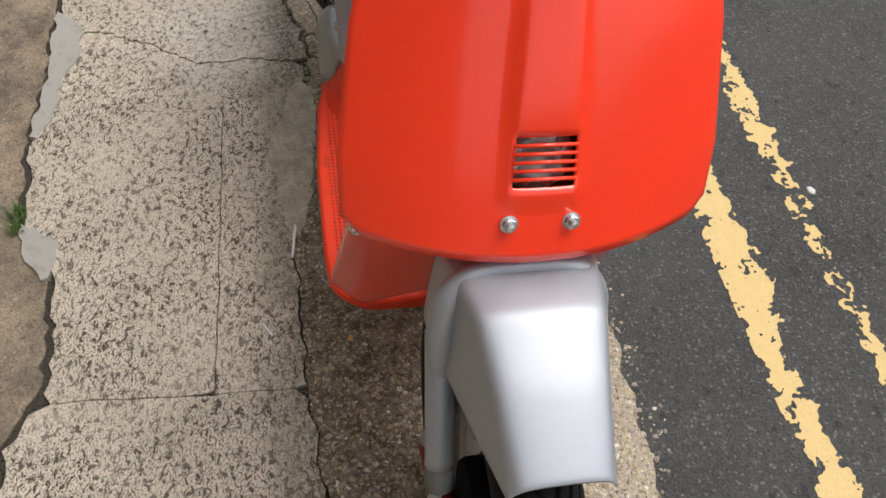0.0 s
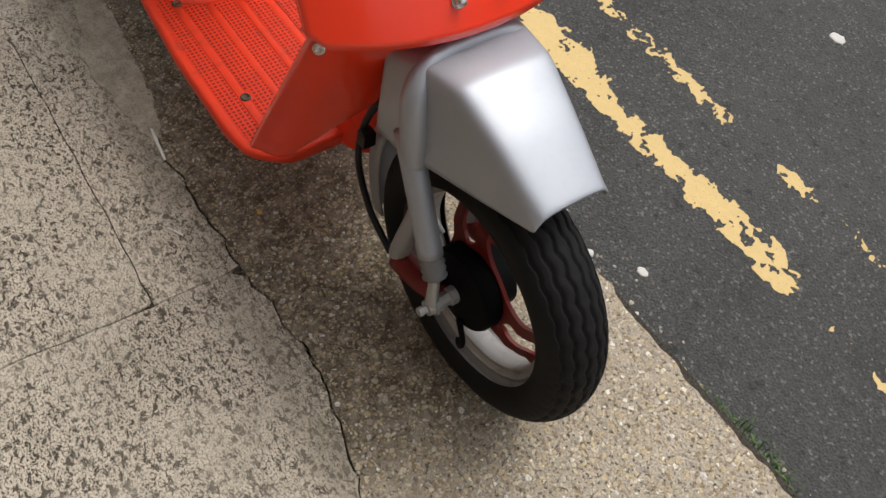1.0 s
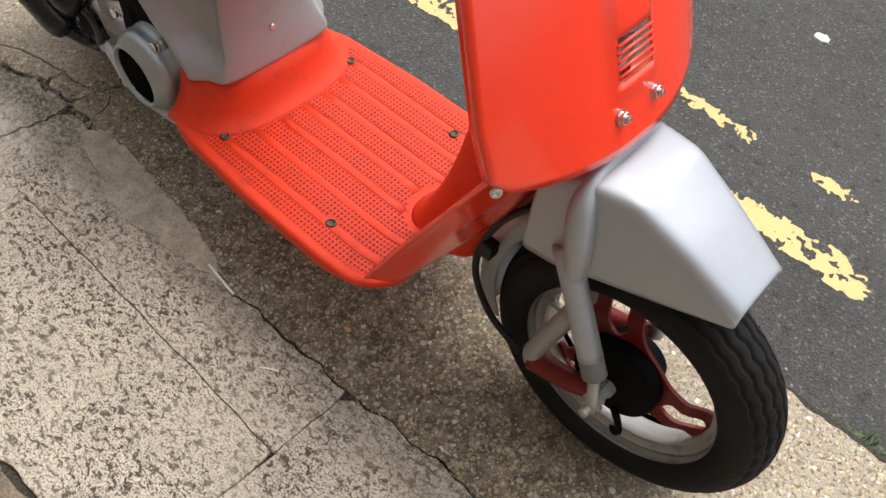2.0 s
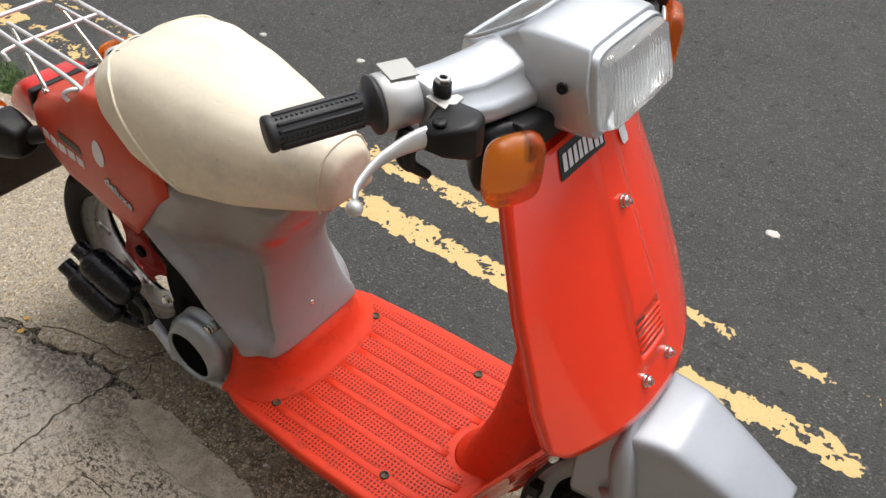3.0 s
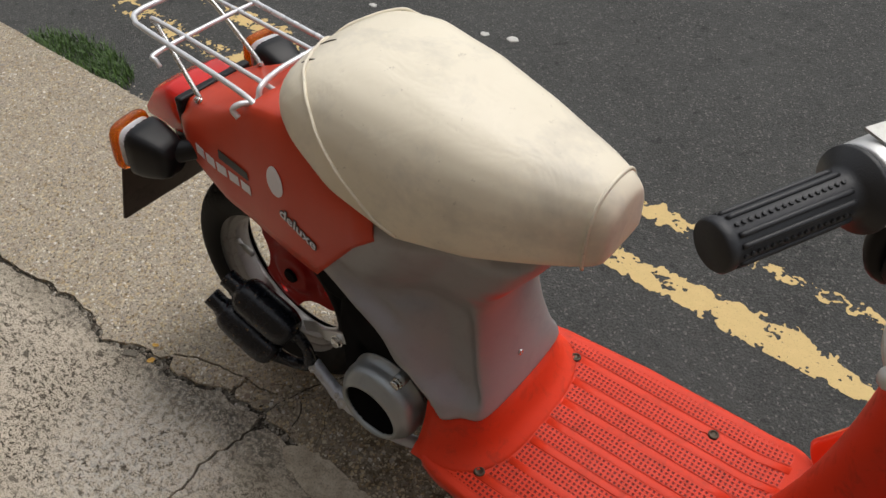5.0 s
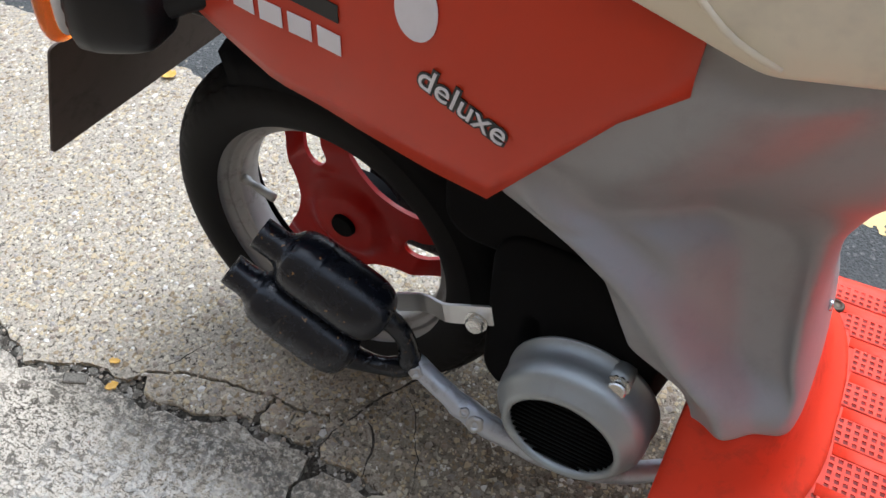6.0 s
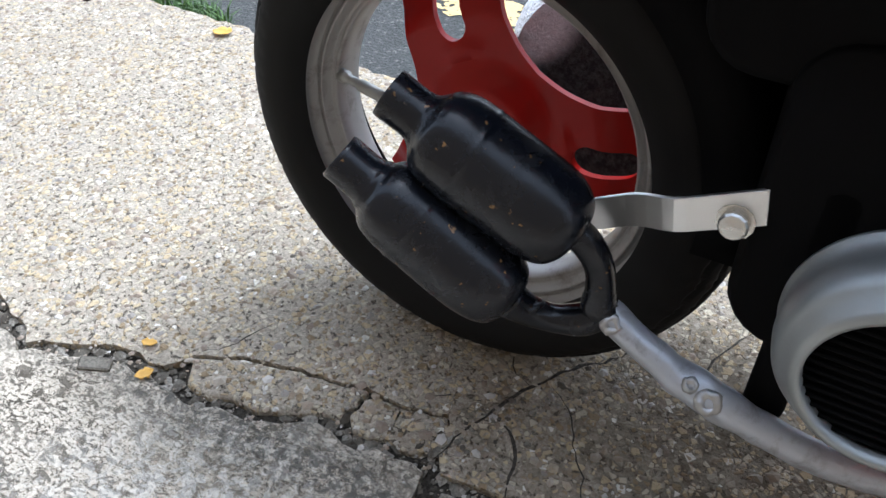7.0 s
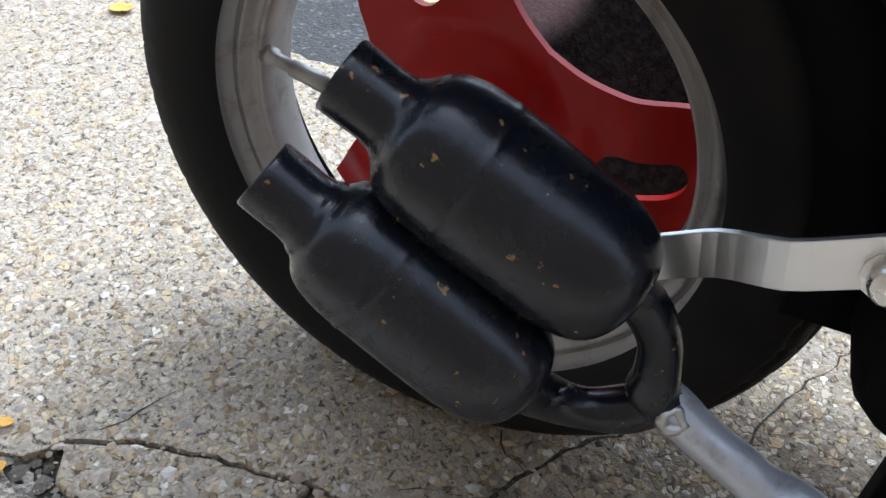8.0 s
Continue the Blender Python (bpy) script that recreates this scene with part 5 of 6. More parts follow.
def indicator(parent, name, base, centre, axis, size, depth, label):
    """Black housing on a stalk with an amber lens on the end of its axis."""
    ax = Vector(axis).normalized()
    side = Vector((0, 0, 1)).cross(ax).normalized()
    up = ax.cross(side)
    c = Vector(centre)

    def ring(d, k, e=3.8):
        return [c + ax * d + side * (size[0] * k * a) + up * (size[1] * k * b) for a, b in squircle(e, 28)]
    L = size[2]
    h = part(name, loft([ring(-L, 0.55), ring(-0.8 * L, 0.72), ring(-0.35 * L, 0.94), ring(0, 1.0)]), BLACK_PLASTIC, parent, label, subsurf=1)
    part("indicator_lens", loft([ring(0.0005, 0.985), ring(0.55 * depth, 0.98), ring(0.85 * depth, 0.90), ring(depth, 0.72)]), AMBER, h, "amber ribbed lens", subsurf=1).visible_shadow = False
    part("indicator_bowl", loft([ring(0.0012, 0.80), ring(0.0030, 0.78)]), REFLECTOR, h)
    part("stalk", tube([Vector(base), Vector(base).lerp(c - ax * 0.6 * L, 0.5), c - ax * 0.6 * L], [0.013, 0.015, 0.019], 12, 3), BLACK_PLASTIC, h)
    return h


for s in (-1, 1):
    indicator(S, "rear_indicator", (-0.030, TC + s * 0.080, 0.462), (-0.120, TC + s * 0.122, 0.465 + s * 0.009), (-1, s * 0.15, 0.10), (0.035, 0.041, 0.072), 0.020, "black rear indicator with amber lens")

# number plate seen from behind, and rear inner mudguard
pm = lambda u, v, t: (-0.160 - 0.050 * v / 0.125 - t, TC + u, 0.398 - v)
part("number_plate", plate(rounded(0.135, 0.0625, 0.006, 0, 0.0625), [], 0.003, pm), RUSTY, S, "dark rusty back of the number plate", bevel=0.0008)
part("plate_bracket", box(-0.165, -0.05, -0.05, 0.05, 0.395, 0.43), BLACK_PLASTIC, S, bevel=0.004)
rings = []
for a in np.linspace(-5, 112, 26):
    r = 0.206
    c, s = math.cos(radians(a)), math.sin(radians(a))
    rings.append([((r - d) * c, y, 0.190 + (r - d) * s) for y, d in ((-0.062, 0.035), (-0.058, 0.006), (-0.04, 0.0), (0.04, 0.0), (0.058, 0.006), (0.062, 0.035))])
part("rear_mudguard", loft(rings, False, False), BLACK, S, "black inner rear mudguard", solid=0.003)
# engine and swing arm
bm = loft([[(x, y, z) for x, z in rounded(w, h, 0.03, cx, cz)] for y, w, h, cx, cz in ((-0.098, 0.060, 0.075, 0.262, 0.235), (-0.088, 0.070, 0.088, 0.268, 0.245), (0.0, 0.082, 0.095, 0.272, 0.255), (0.09, 0.082, 0.095, 0.272, 0.255))])
engine = part("engine", bm, BLACK, S, "black engine casing under the cover", bevel=0.006)
part("swing_arm", loft([[(x, min(0.1, y + 1.1 * max(0.0, z - 0.212) + 0.5 * max(0.0, 0.012 - x)), z) for x, z in rounded(0.150 + g, 0.072 + g, 0.035, 0.135, 0.185)] for y, g in ((0.046, -0.008), (0.0485, -0.002), (0.052, 0.0), (0.1, 0.0))]), CASE, engine, "black swing arm beside the wheel", bevel=0.008)
part("air_box", loft([[(x, y, z) for x, z in rounded(0.085, 0.05, 0.03, 0.235, 0.352)] for y in (-0.085, 0.085)]), BLACK, engine, bevel=0.008)
# fan cover
FC = Vector((0.290, -0.095, 0.199))
fan = part("fan_cover", lathe([(0.0625, 0.0), (0.0640, 0.002), (0.0640, 0.006), (0.0620, 0.0065), (0.0625, 0.024), (0.0610, 0.033), (0.0565, 0.040), (0.0525, 0.043), (0.0500, 0.049), (0.0465, 0.0515), (0.0440, 0.051), (0.0435, 0.044)], FC, (0, -1, 0), 64), SILVER_FAN, S, "silver-painted round fan cover")
part("fan_back", lathe([(0.0, 0.0405), (0.0440, 0.0405), (0.0440, 0.042), (0.0, 0.042)], FC, (0, -1, 0), 48), BLACK, fan)
for k in range(-7, 8):
    z = 0.0055 * k
    w = math.sqrt(0.0435 ** 2 - z * z)
    part("fan_slat", tube([FC + Vector((-w, -0.0445, z)), FC + Vector((w, -0.0445, z))], 0.0013, 6, 1), BLACK, fan)
bolt(Vector((0.3165, -0.116, 0.252)), (0.1, -1, 0.3), 0.0075, fan, STEEL, stud=False)
part("screw_boss", tube([(0.316, -0.09, 0.250), (0.3165, -0.116, 0.252)], 0.010, 12, 1), SILVER_FAN, fan)
part("engine_strap", loft([[(x, y, z) for x, z in rounded(0.012, 0.085, 0.011, 0.238, 0.185)] for y in (-0.098, -0.080)]), BLACK, engine, bevel=0.004)

# twin-bottle exhaust
def bottle(p_neck, p_end, r, name, label):
    a, b = Vector(p_neck), Vector(p_end)
    L = (b - a).length
    d = (b - a).normalized()
    dome = [(0.0152, 0.0225), (0.0168, 0.0248), (0.64 * r, 0.0272), (0.80 * r, 0.0310), (0.91 * r, 0.0365), (0.975 * r, 0.0440), (r, 0.0520)]
    prof = [(0.0, 0.010), (0.0112, 0.010), (0.0118, 0.0005), (0.0124, 0.0), (0.0138, 0.0), (0.0144, 0.0006), (0.0146, 0.003), (0.0145, 0.018)]
    prof += [tuple(q) for q in spline(dome, 4)]
    prof += [(r, 0.0545), (1.012 * r, 0.0551), (1.012 * r, 0.0566), (r, 0.0572), (r, 0.0600), (0.998 * r, 0.5 * L + 0.02)]
    prof += [tuple(q) for q in spline([(r, L - 0.034), (0.985 * r, L - 0.026), (0.92 * r, L - 0.0155), (0.79 * r, L - 0.0075), (0.58 * r, L - 0.0028), (0.30 * r, L - 0.0007), (0.0, L)], 3)]
    bm = lathe(prof, a, d, 72)
    for v in bm.verts:
        v.co += 0.0004 * noise.noise_vector(v.co * 45)
    return bm


EX = part("exhaust", bottle((0.003, -0.1282, 0.2655), (0.1175, -0.1138, 0.2005), 0.0300, "chamber", ""), MUFFLER, S, "black twin-bottle exhaust silencer")
part("chamber", bottle((-0.018, -0.1486, 0.2288), (0.0905, -0.1328, 0.1540), 0.0276, "chamber", ""), MUFFLER, EX, "black silencer bottle")
part("collector", tube([(0.108, -0.1130, 0.206), (0.121, -0.1095, 0.1965), (0.1305, -0.1070, 0.180), (0.1335, -0.1060, 0.162), (0.1345, -0.1055, 0.150), (0.142, -0.1045, 0.1445)], [0.0100, 0.0095, 0.0088, 0.0095, 0.0115, 0.0098], 14, 6), MUFFLER, EX, "black upper half of the joining loop")
part("collector", tube([(0.139, -0.1050, 0.147), (0.126, -0.1090, 0.1375), (0.110, -0.1150, 0.1355), (0.096, -0.1220, 0.1415), (0.084, -0.1310, 0.154)], [0.0098, 0.0105, 0.0090, 0.0100, 0.0125], 14, 6), MUFFLER, EX, "black lower half of the joining loop")
bm = lathe([(0.0, -0.003), (0.0095, -0.003), (0.0118, -0.001), (0.0118, 0.001), (0.0095, 0.003), (0.0, 0.003)], (0.0955, -0.1225, 0.1420), (0.62, -0.28, -0.72), 24)
for v in bm.verts:
    v.co += 0.0012 * noise.noise_vector(v.co * 260)
part("weld_bead", bm, MUFFLER, EX)
pipe_line = [(0.138, -0.1052, 0.1475), (0.143, -0.1045, 0.1445), (0.156, -0.1060, 0.1375), (0.171, -0.1085, 0.1325), (0.1855, -0.1105, 0.1262), (0.199, -0.1125, 0.1235), (0.2126, -0.1140, 0.1205), (0.228, -0.1125, 0.1140), (0.2427, -0.1100, 0.1085), (0.2790, -0.1050, 0.0985), (0.33, -0.085, 0.088), (0.40, -0.04, 0.09)]
bm = tube(pipe_line, [0.0098, 0.0100, 0.0096, 0.0097, 0.0104, 0.0112, 0.0115, 0.0106, 0.0104, 0.0100, 0.010, 0.010], 24, 10)
for v in bm.verts:
    k = math.exp(-((v.co.x - 0.200) / 0.030) ** 2)
    v.co += (0.0004 + 0.0016 * k) * noise.noise_vector(v.co * 75)
part("exhaust_pipe", bm, HEAT, EX, "dented heat-stained grey exhaust pipe")
# lumpy repair weld on the upper side of the pipe, and a drip of it at the joint
for x, y, z, r, no in ((0.2110, -0.1230, 0.1265, 0.0078, (0.1, -0.75, 0.65)), (0.1985, -0.1195, 0.1305, 0.0050, (0.1, -0.6, 0.8)), (0.1455, -0.1135, 0.1465, 0.0062, (0.3, -0.8, 0.5))):
    bm = lathe([(0.0, -0.003), (1.1 * r, -0.003), (r, 0.0006), (0.75 * r, 0.0022), (0.42 * r, 0.0018), (0.30 * r, 0.0004), (0.0, 0.0)], (x, y, z), no, 28)
    for v in bm.verts:
        v.co += 0.0016 * noise.noise_vector(v.co * 240)
    part("weld_bead", bm, WELD, EX, "lumpy bright weld with rust")
pts = [(0.108, -0.0845), (0.134, -0.0850), (0.1395, -0.0860), (0.1460, -0.0885), (0.1560, -0.0935), (0.1625, -0.0962), (0.1690, -0.0970), (0.2065, -0.0970)]
rings = []
for x, y in pts:
    z = 0.1935 + 0.57 * (x - 0.108) if x < 0.14 else 0.2116 + 0.52 * (x - 0.1395)
    rings.append([(x + 0.002, y - 0.0015, z - 0.0105), (x + 0.002, y + 0.0015, z - 0.0105), (x - 0.002, y + 0.0015, z + 0.0105), (x - 0.002, y - 0.0015, z + 0.0105)])
part("bracket", loft(rings), ALU, EX, "bright cranked metal bracket", smooth=False, bevel=0.0006)
bolt(Vector((0.1935, -0.0985, 0.2335)), (0, -1, 0.1), 0.0075, EX, STEEL, stud=False)

# handlebar
def cowl_ring(x, z0, z1, top, mid, bot, slant, r=0.006):
    """Six-sided section with softened corners: narrow flat top, widest at mid height."""
    zm = z0 + 0.58 * (z1 - z0)
    half = [(0.0, z0), (bot - r, z0), (bot, z0 + r), (mid, zm), (mid - 0.0015, zm + r), (top + 0.0025, z1 - r * 0.7), (top - r * 0.6, z1), (top * 0.5, z1 + 0.001), (0.0, z1 + 0.0015)]
    zc = (z0 + z1) / 2
    return [(x + slant * (zc - z), -y, z) for y, z in half] + [(x + slant * (zc - z), y, z) for y, z in half[-2:0:-1]]


rings = [cowl_ring(0.714, 0.828, 0.845, 0.044, 0.047, 0.044, 0.0, 0.003), cowl_ring(0.722, 0.815, 0.849, 0.052, 0.056, 0.050, 0.0, 0.004), cowl_ring(0.748, 0.803, 0.863, 0.062, 0.067, 0.060, 0.0),
         cowl_ring(0.779, 0.802, 0.882, 0.061, 0.073, 0.066, 0.0), cowl_ring(0.784, 0.802, 0.8845, 0.061, 0.074, 0.067, 0.02), cowl_ring(0.81, 0.801, 0.886, 0.060, 0.076, 0.070, 0.08), cowl_ring(0.845, 0.803, 0.886, 0.0595, 0.075, 0.070, 0.20), cowl_ring(0.862, 0.806, 0.885, 0.059, 0.0735, 0.069, 0.27)]
cowl = part("handlebar_cowl", loft(rings), SILVER, S, "silver-painted handlebar cowl", bevel=0.0025)
for s in (-1, 1):
    screw(Vector((0.838, s * 0.0755, 0.850)), (0.0, s, 0.15), 0.0055, cowl, BLACK_PLASTIC)
# instrument window on the rear slope
part("instrument_window", plate([(-0.046, 0.724), (0.046, 0.724), (0.058, 0.745), (0.052, 0.779), (-0.052, 0.779), (-0.058, 0.745)], [], 0.002, lambda u, v, t: (v, u, 0.8510 + (v - 0.724) * 0.60 + t)), GLASS, cowl, "clear instrument window", smooth=False, bevel=0.0008)
part("instrument_rim", tube([(v, u, 0.8525 + (v - 0.724) * 0.60) for u, v in ((-0.050, 0.720), (0.0, 0.717), (0.050, 0.720), (0.063, 0.745), (0.055, 0.783), (0.0, 0.785), (-0.055, 0.783), (-0.063, 0.745), (-0.050, 0.720))], 0.0019, 8, 3), SILVER, cowl)
part("dial", lathe([(0.0, 0.0), (0.02, 0.0), (0.02, 0.001), (0.0, 0.001)], (0.752, 0.0, 0.8660), (-0.55, 0, 0.83), 24), AMBER, cowl, "amber-tinted dial")
# headlamp: bowl, ribbed glass and rim


def front_ring(d, k, e=7):
    out = []
    for a, b in squircle(e, 44):
        z = 0.8475 + 0.0335 * k * b
        out.append((0.864 + 0.27 * (0.8455 - z) + d, a * (0.0665 * k) * (1 - 0.09 * b), z))
    return out


lamp = part("headlamp_rim", loft([front_ring(-0.004, 1.03), front_ring(0.004, 1.03), front_ring(0.0055, 0.985), front_ring(0.0, 0.97)], True, False), SILVER, cowl, "silver headlamp rim")
part("headlamp_bowl", loft([front_ring(0.001, 0.97), front_ring(-0.010, 0.85), front_ring(-0.016, 0.55)]), REFLECTOR, cowl, "bright headlamp reflector")
bm = loft([front_ring(0.0015, 0.975), front_ring(0.010, 0.965), front_ring(0.014, 0.90), front_ring(0.016, 0.6)])
glassy = part("headlamp_glass", bm, GLASS, cowl, "clear ribbed headlamp glass")
glassy.visible_shadow = False
for k in range(-9, 10):
    y = 0.0060 * k
    rib = part("glass_rib", tube([(0.864 + 0.27 * (0.8455 - z) + 0.0145, y * (1 - 0.09 * (z - 0.8475) / 0.0335), z) for z in (0.820, 0.8475, 0.875)], 0.0020, 8, 1, flat=1.0), GLASS, glassy)
    rib.visible_shadow = False


# section of an arm: flat top, a ridge along the front, narrow underside
ARM = [(-1.0, -0.15), (-0.90, 0.62), (-0.50, 1.0), (0.10, 1.02), (0.52, 0.86), (0.60, 0.52), (0.95, 0.20), (0.98, -0.35), (0.60, -0.95), (-0.55, -0.95)]


def bar_end(s):
    """One arm of the handlebar with grip, lever and clamp; s is -1 on the throttle side."""
    rings = []
    for y, x, z, rx, rz in ((0.045, 0.780, 0.839, 0.037, 0.028), (0.068, 0.780, 0.840, 0.036, 0.026), (0.090, 0.779, 0.842, 0.035, 0.0245), (0.130, 0.775, 0.847, 0.034, 0.0215), (0.166, 0.766, 0.851, 0.030, 0.0212), (0.178, 0.760, 0.852, 0.026, 0.0205)):
        ring = []
        for a, b in ARM:
            ring.append((x + rx * a, s * (y - 0.10 * rx * a), z + rz * b - 0.22 * rx * a))
        rings.append(ring)
    arm = part("bar_arm", loft(rings), SILVER, S, "silver-painted handlebar arm", bevel=0.004)
    a, b = Vector((0.7505, s * 0.1705, 0.8542)), Vector((0.694, s * 0.278, 0.846))
    d = (b - a).normalized()
    part("twist_housing", lathe([(0.0, 0.0), (0.0235, 0.0), (0.0245, 0.001), (0.0245, 0.030), (0.0235, 0.0315), (0.0, 0.0315)], a, d, 32), SILVER if s > 0 else DULL_ALU, arm, "bright twist-grip housing")
    if s < 0:
        t = a + d * 0.012
        part("housing_tab", plate([(-0.012, -0.014), (0.012, -0.012), (0.013, 0.016), (-0.012, 0.014)], [], 0.0016, lambda u, v, w: tuple(t + d * u + Vector((-0.8, 0.35, 0.1)) * v + Vector((0, 0, 0.0245 + w)))), GALV, arm, "bent metal tab", smooth=False)
    g = part("grip", lathe([(0.0, 0.032), (0.0235, 0.032), (0.025, 0.034), (0.0245, 0.0365), (0.016, 0.040), (0.0138, 0.045), (0.0138, 0.117), (0.0150, 0.119), (0.0150, 0.1235), (0.0135, 0.125), (0.0, 0.1245)], a, d, 32), GRIP, arm, "black rubber grip with ribs and dotted rows")
    e1 = d.orthogonal().normalized()
    e2 = d.cross(e1)
    dots = bmesh.new()
    for k in range(15):
        q = 2 * math.pi * k / 15
        o = math.cos(q) * e1 + math.sin(q) * e2
        if k % 3:
            part("grip_rib", tube([a + d * 0.047 + o * 0.0134, a + d * 0.049 + o * 0.0140, a + d * 0.114 + o * 0.0140, a + d * 0.116 + o * 0.0134], 0.0017, 6, 1), GRIP, g)
            continue
        for m in range(17):
            lathe([(0.0015, -0.0006), (0.0013, 0.0009), (0.0, 0.0012)], a + d * (0.049 + 0.0041 * m) + o * 0.0140, o, 6, dots)
    tagged(part("grip_dots", dots, GRIP, g, smooth=False), kind="stuff")
    # lever and its clamp
    lv = [(0.795, 0.190, 0.845), (0.787, 0.206, 0.844), (0.780, 0.226, 0.842), (0.778, 0.252, 0.840), (0.781, 0.276, 0.834), (0.787, 0.286, 0.829)]
    if s > 0:
        lv = [(x + 0.010, 0.190 + 0.45 * (y - 0.190), z - 0.012) for x, y, z in lv]
    lever = part("lever", tube([(x, s * y, z) for x, y, z in lv], [0.0100, 0.0100, 0.0074, 0.0052, 0.0043, 0.0043], 12, 5, flat=0.55), DULL_ALU, arm, "bright brake lever with ball end")
    part("lever_ball", lathe([(0.0, -0.0066), (0.0040, -0.0054), (0.0064, -0.0022), (0.0066, 0.0010), (0.0052, 0.0042), (0.0, 0.0066)], (0.790 + (0.010 if s > 0 else 0), s * (0.290 if s < 0 else 0.235), 0.827 - (0.012 if s > 0 else 0)), (0.5, s * 0.6, -0.5), 20), DULL_ALU, lever)
    # clamp: a lumpy casting that wraps the bar and carries the lever's pivot
    rings = []
    for y, x, z, w, h in ((0.156, 0.790, 0.838, 0.012, 0.012), (0.160, 0.796, 0.840, 0.020, 0.017), (0.172, 0.800, 0.841, 0.023, 0.019), (0.184, 0.802, 0.842, 0.022, 0.017), (0.194, 0.800, 0.843, 0.017, 0.014), (0.202, 0.795, 0.843, 0.014, 0.0115), (0.206, 0.792, 0.843, 0.009, 0.008)):
        rings.append([(px_, s * y, pz) for px_, pz in rounded(w, h, 0.45 * h, x, z)])
    clamp = part("lever_clamp", loft(rings), BLACK_PLASTIC, arm, "black cast lever clamp", bevel=0.002)
    part("pivot_screw", lathe([(0.0, 0.0), (0.006, 0.0), (0.006, 0.002), (0.004, 0.003), (0.0, 0.003)], (0.797, s * 0.196, 0.8565), (0, 0, 1), 16), BLACK_PLASTIC, clamp)
    part("clamp_strap", plate([(-0.011, -0.012), (0.010, -0.014), (0.012, 0.010), (-0.009, 0.012)], [], 0.0022, lambda u, v, w: (0.781 + u, s * (0.169 + v), 0.8600 - 0.3 * u + w)), GALV, clamp, "bent grey clamp strap", smooth=False, bevel=0.0006)
    part("clamp_post", tube([(0.776, s * 0.166, 0.852), (0.778, s * 0.167, 0.874)], [0.0086, 0.0078], 12, 1), BLACK_PLASTIC, clamp)
    part("clamp_nut", lathe([(0.0034, 0.0), (0.0068, 0.0), (0.0068, 0.0045), (0.0060, 0.0055), (0.0036, 0.0055), (0.0034, 0.001)], (0.778, s * 0.167, 0.873), (0.1, 0, 1), 6, closed=True), STEEL, clamp, "bright hollow nut", smooth=False)
    part("switch_lug", tube([(0.757, s * 0.186, 0.832), (0.756, s * 0.190, 0.818), (0.760, s * 0.194, 0.806), (0.768, s * 0.192, 0.800)], [0.007, 0.0075, 0.006, 0.005], 10, 3), BLACK_PLASTIC, clamp)
    part("cable_stub", tube([(0.770, s * 0.195, 0.832), (0.768, s * 0.196, 0.808), (0.775, s * 0.180, 0.790)], [0.006, 0.0055, 0.0045], 8, 4), RUBBER, arm)
    return arm


bar_end(-1)
bar_end(1)
indicator(S, "front_indicator", (0.790, -0.105, 0.815), (0.816, -0.121, 0.789), (1, -0.5, -0.02), (0.030, 0.037, 0.040), 0.026, "black front indicator with amber lens")
indicator(S, "front_indicator", (0.790, 0.125, 0.818), (0.828, 0.152, 0.812), (1, 0.5, -0.02), (0.029, 0.034, 0.036), 0.024, "black front indicator with amber lens")
for s in (-1, 1):
    part("indicator_bracket", loft([[(x, s * y, z) for x, z in rounded(w, h, 0.007, 0.800, 0.806)] for y, w, h in ((0.050, 0.034, 0.014), (0.085, 0.032, 0.016), (0.112, 0.026, 0.018))]), BLACK_PLASTIC, S, "black bracket under the handlebar", bevel=0.003)
part("steering_stem", tube([(0.80, 0, 0.80), (0.79, 0, 0.825), (0.785, 0, 0.84)], 0.04, 20, 2), BLACK_PLASTIC, S)

# ---- small things on the ground ----
def tuft(name, cx, cy, z, n, h, spread, seed, label):
    r = random.Random(seed)
    bm = bmesh.new()
    for _ in range(n):
        a, d = r.uniform(0, 2 * math.pi), spread * math.sqrt(r.random())
        b = Vector((cx + d * math.cos(a) * 1.6, cy + d * math.sin(a) * 0.6, z))
        lean = Vector((r.uniform(-1, 1), r.uniform(-1, 1), 0)) * h * 0.7
        hh, w = h * r.uniform(0.4, 1.0), r.uniform(0.0008, 0.0018)
        side = Vector((-lean.y, lean.x, 0)).normalized() * w
        p = [b, b + lean * 0.35 + Vector((0, 0, 0.7 * hh)), b + lean + Vector((0, 0, hh))]
        v = [bm.verts.new(q) for q in (p[0] - side, p[0] + side, p[1] + side * 0.8, p[1] - side * 0.8, p[2])]
        bm.faces.new((v[0], v[1], v[2], v[3]))
        bm.faces.new((v[3], v[2], v[4]))
    return tagged(part(name, bm, GRASS, None, smooth=False), label, "grass", kind="stuff")


tuft("grass_tuft", 1.26, 0.205, -0.033, 420, 0.028, 0.07, 1, "green grass growing along the kerb edge")
tuft("grass_tuft", -0.735, 0.298, -0.034, 420, 0.035, 0.05, 2, "green grass tuft in the kerb gutter")
tuft("grass_tuft", -1.26, 0.295, -0.034, 1300, 0.042, 0.13, 3, "green grass clump in the kerb gutter")
tuft("grass_tuft", 0.66, 0.225, -0.033, 160, 0.022, 0.03, 4, "small green tuft at the kerb edge")
tuft("weed", 0.30, -0.66, -0.004, 60, 0.03, 0.02, 5, "small green weed in the pavement crack")
tuft("weed", 0.935, -0.232, -0.010, 40, 0.014, 0.012, 6, "tiny green weed in the pavement joint")


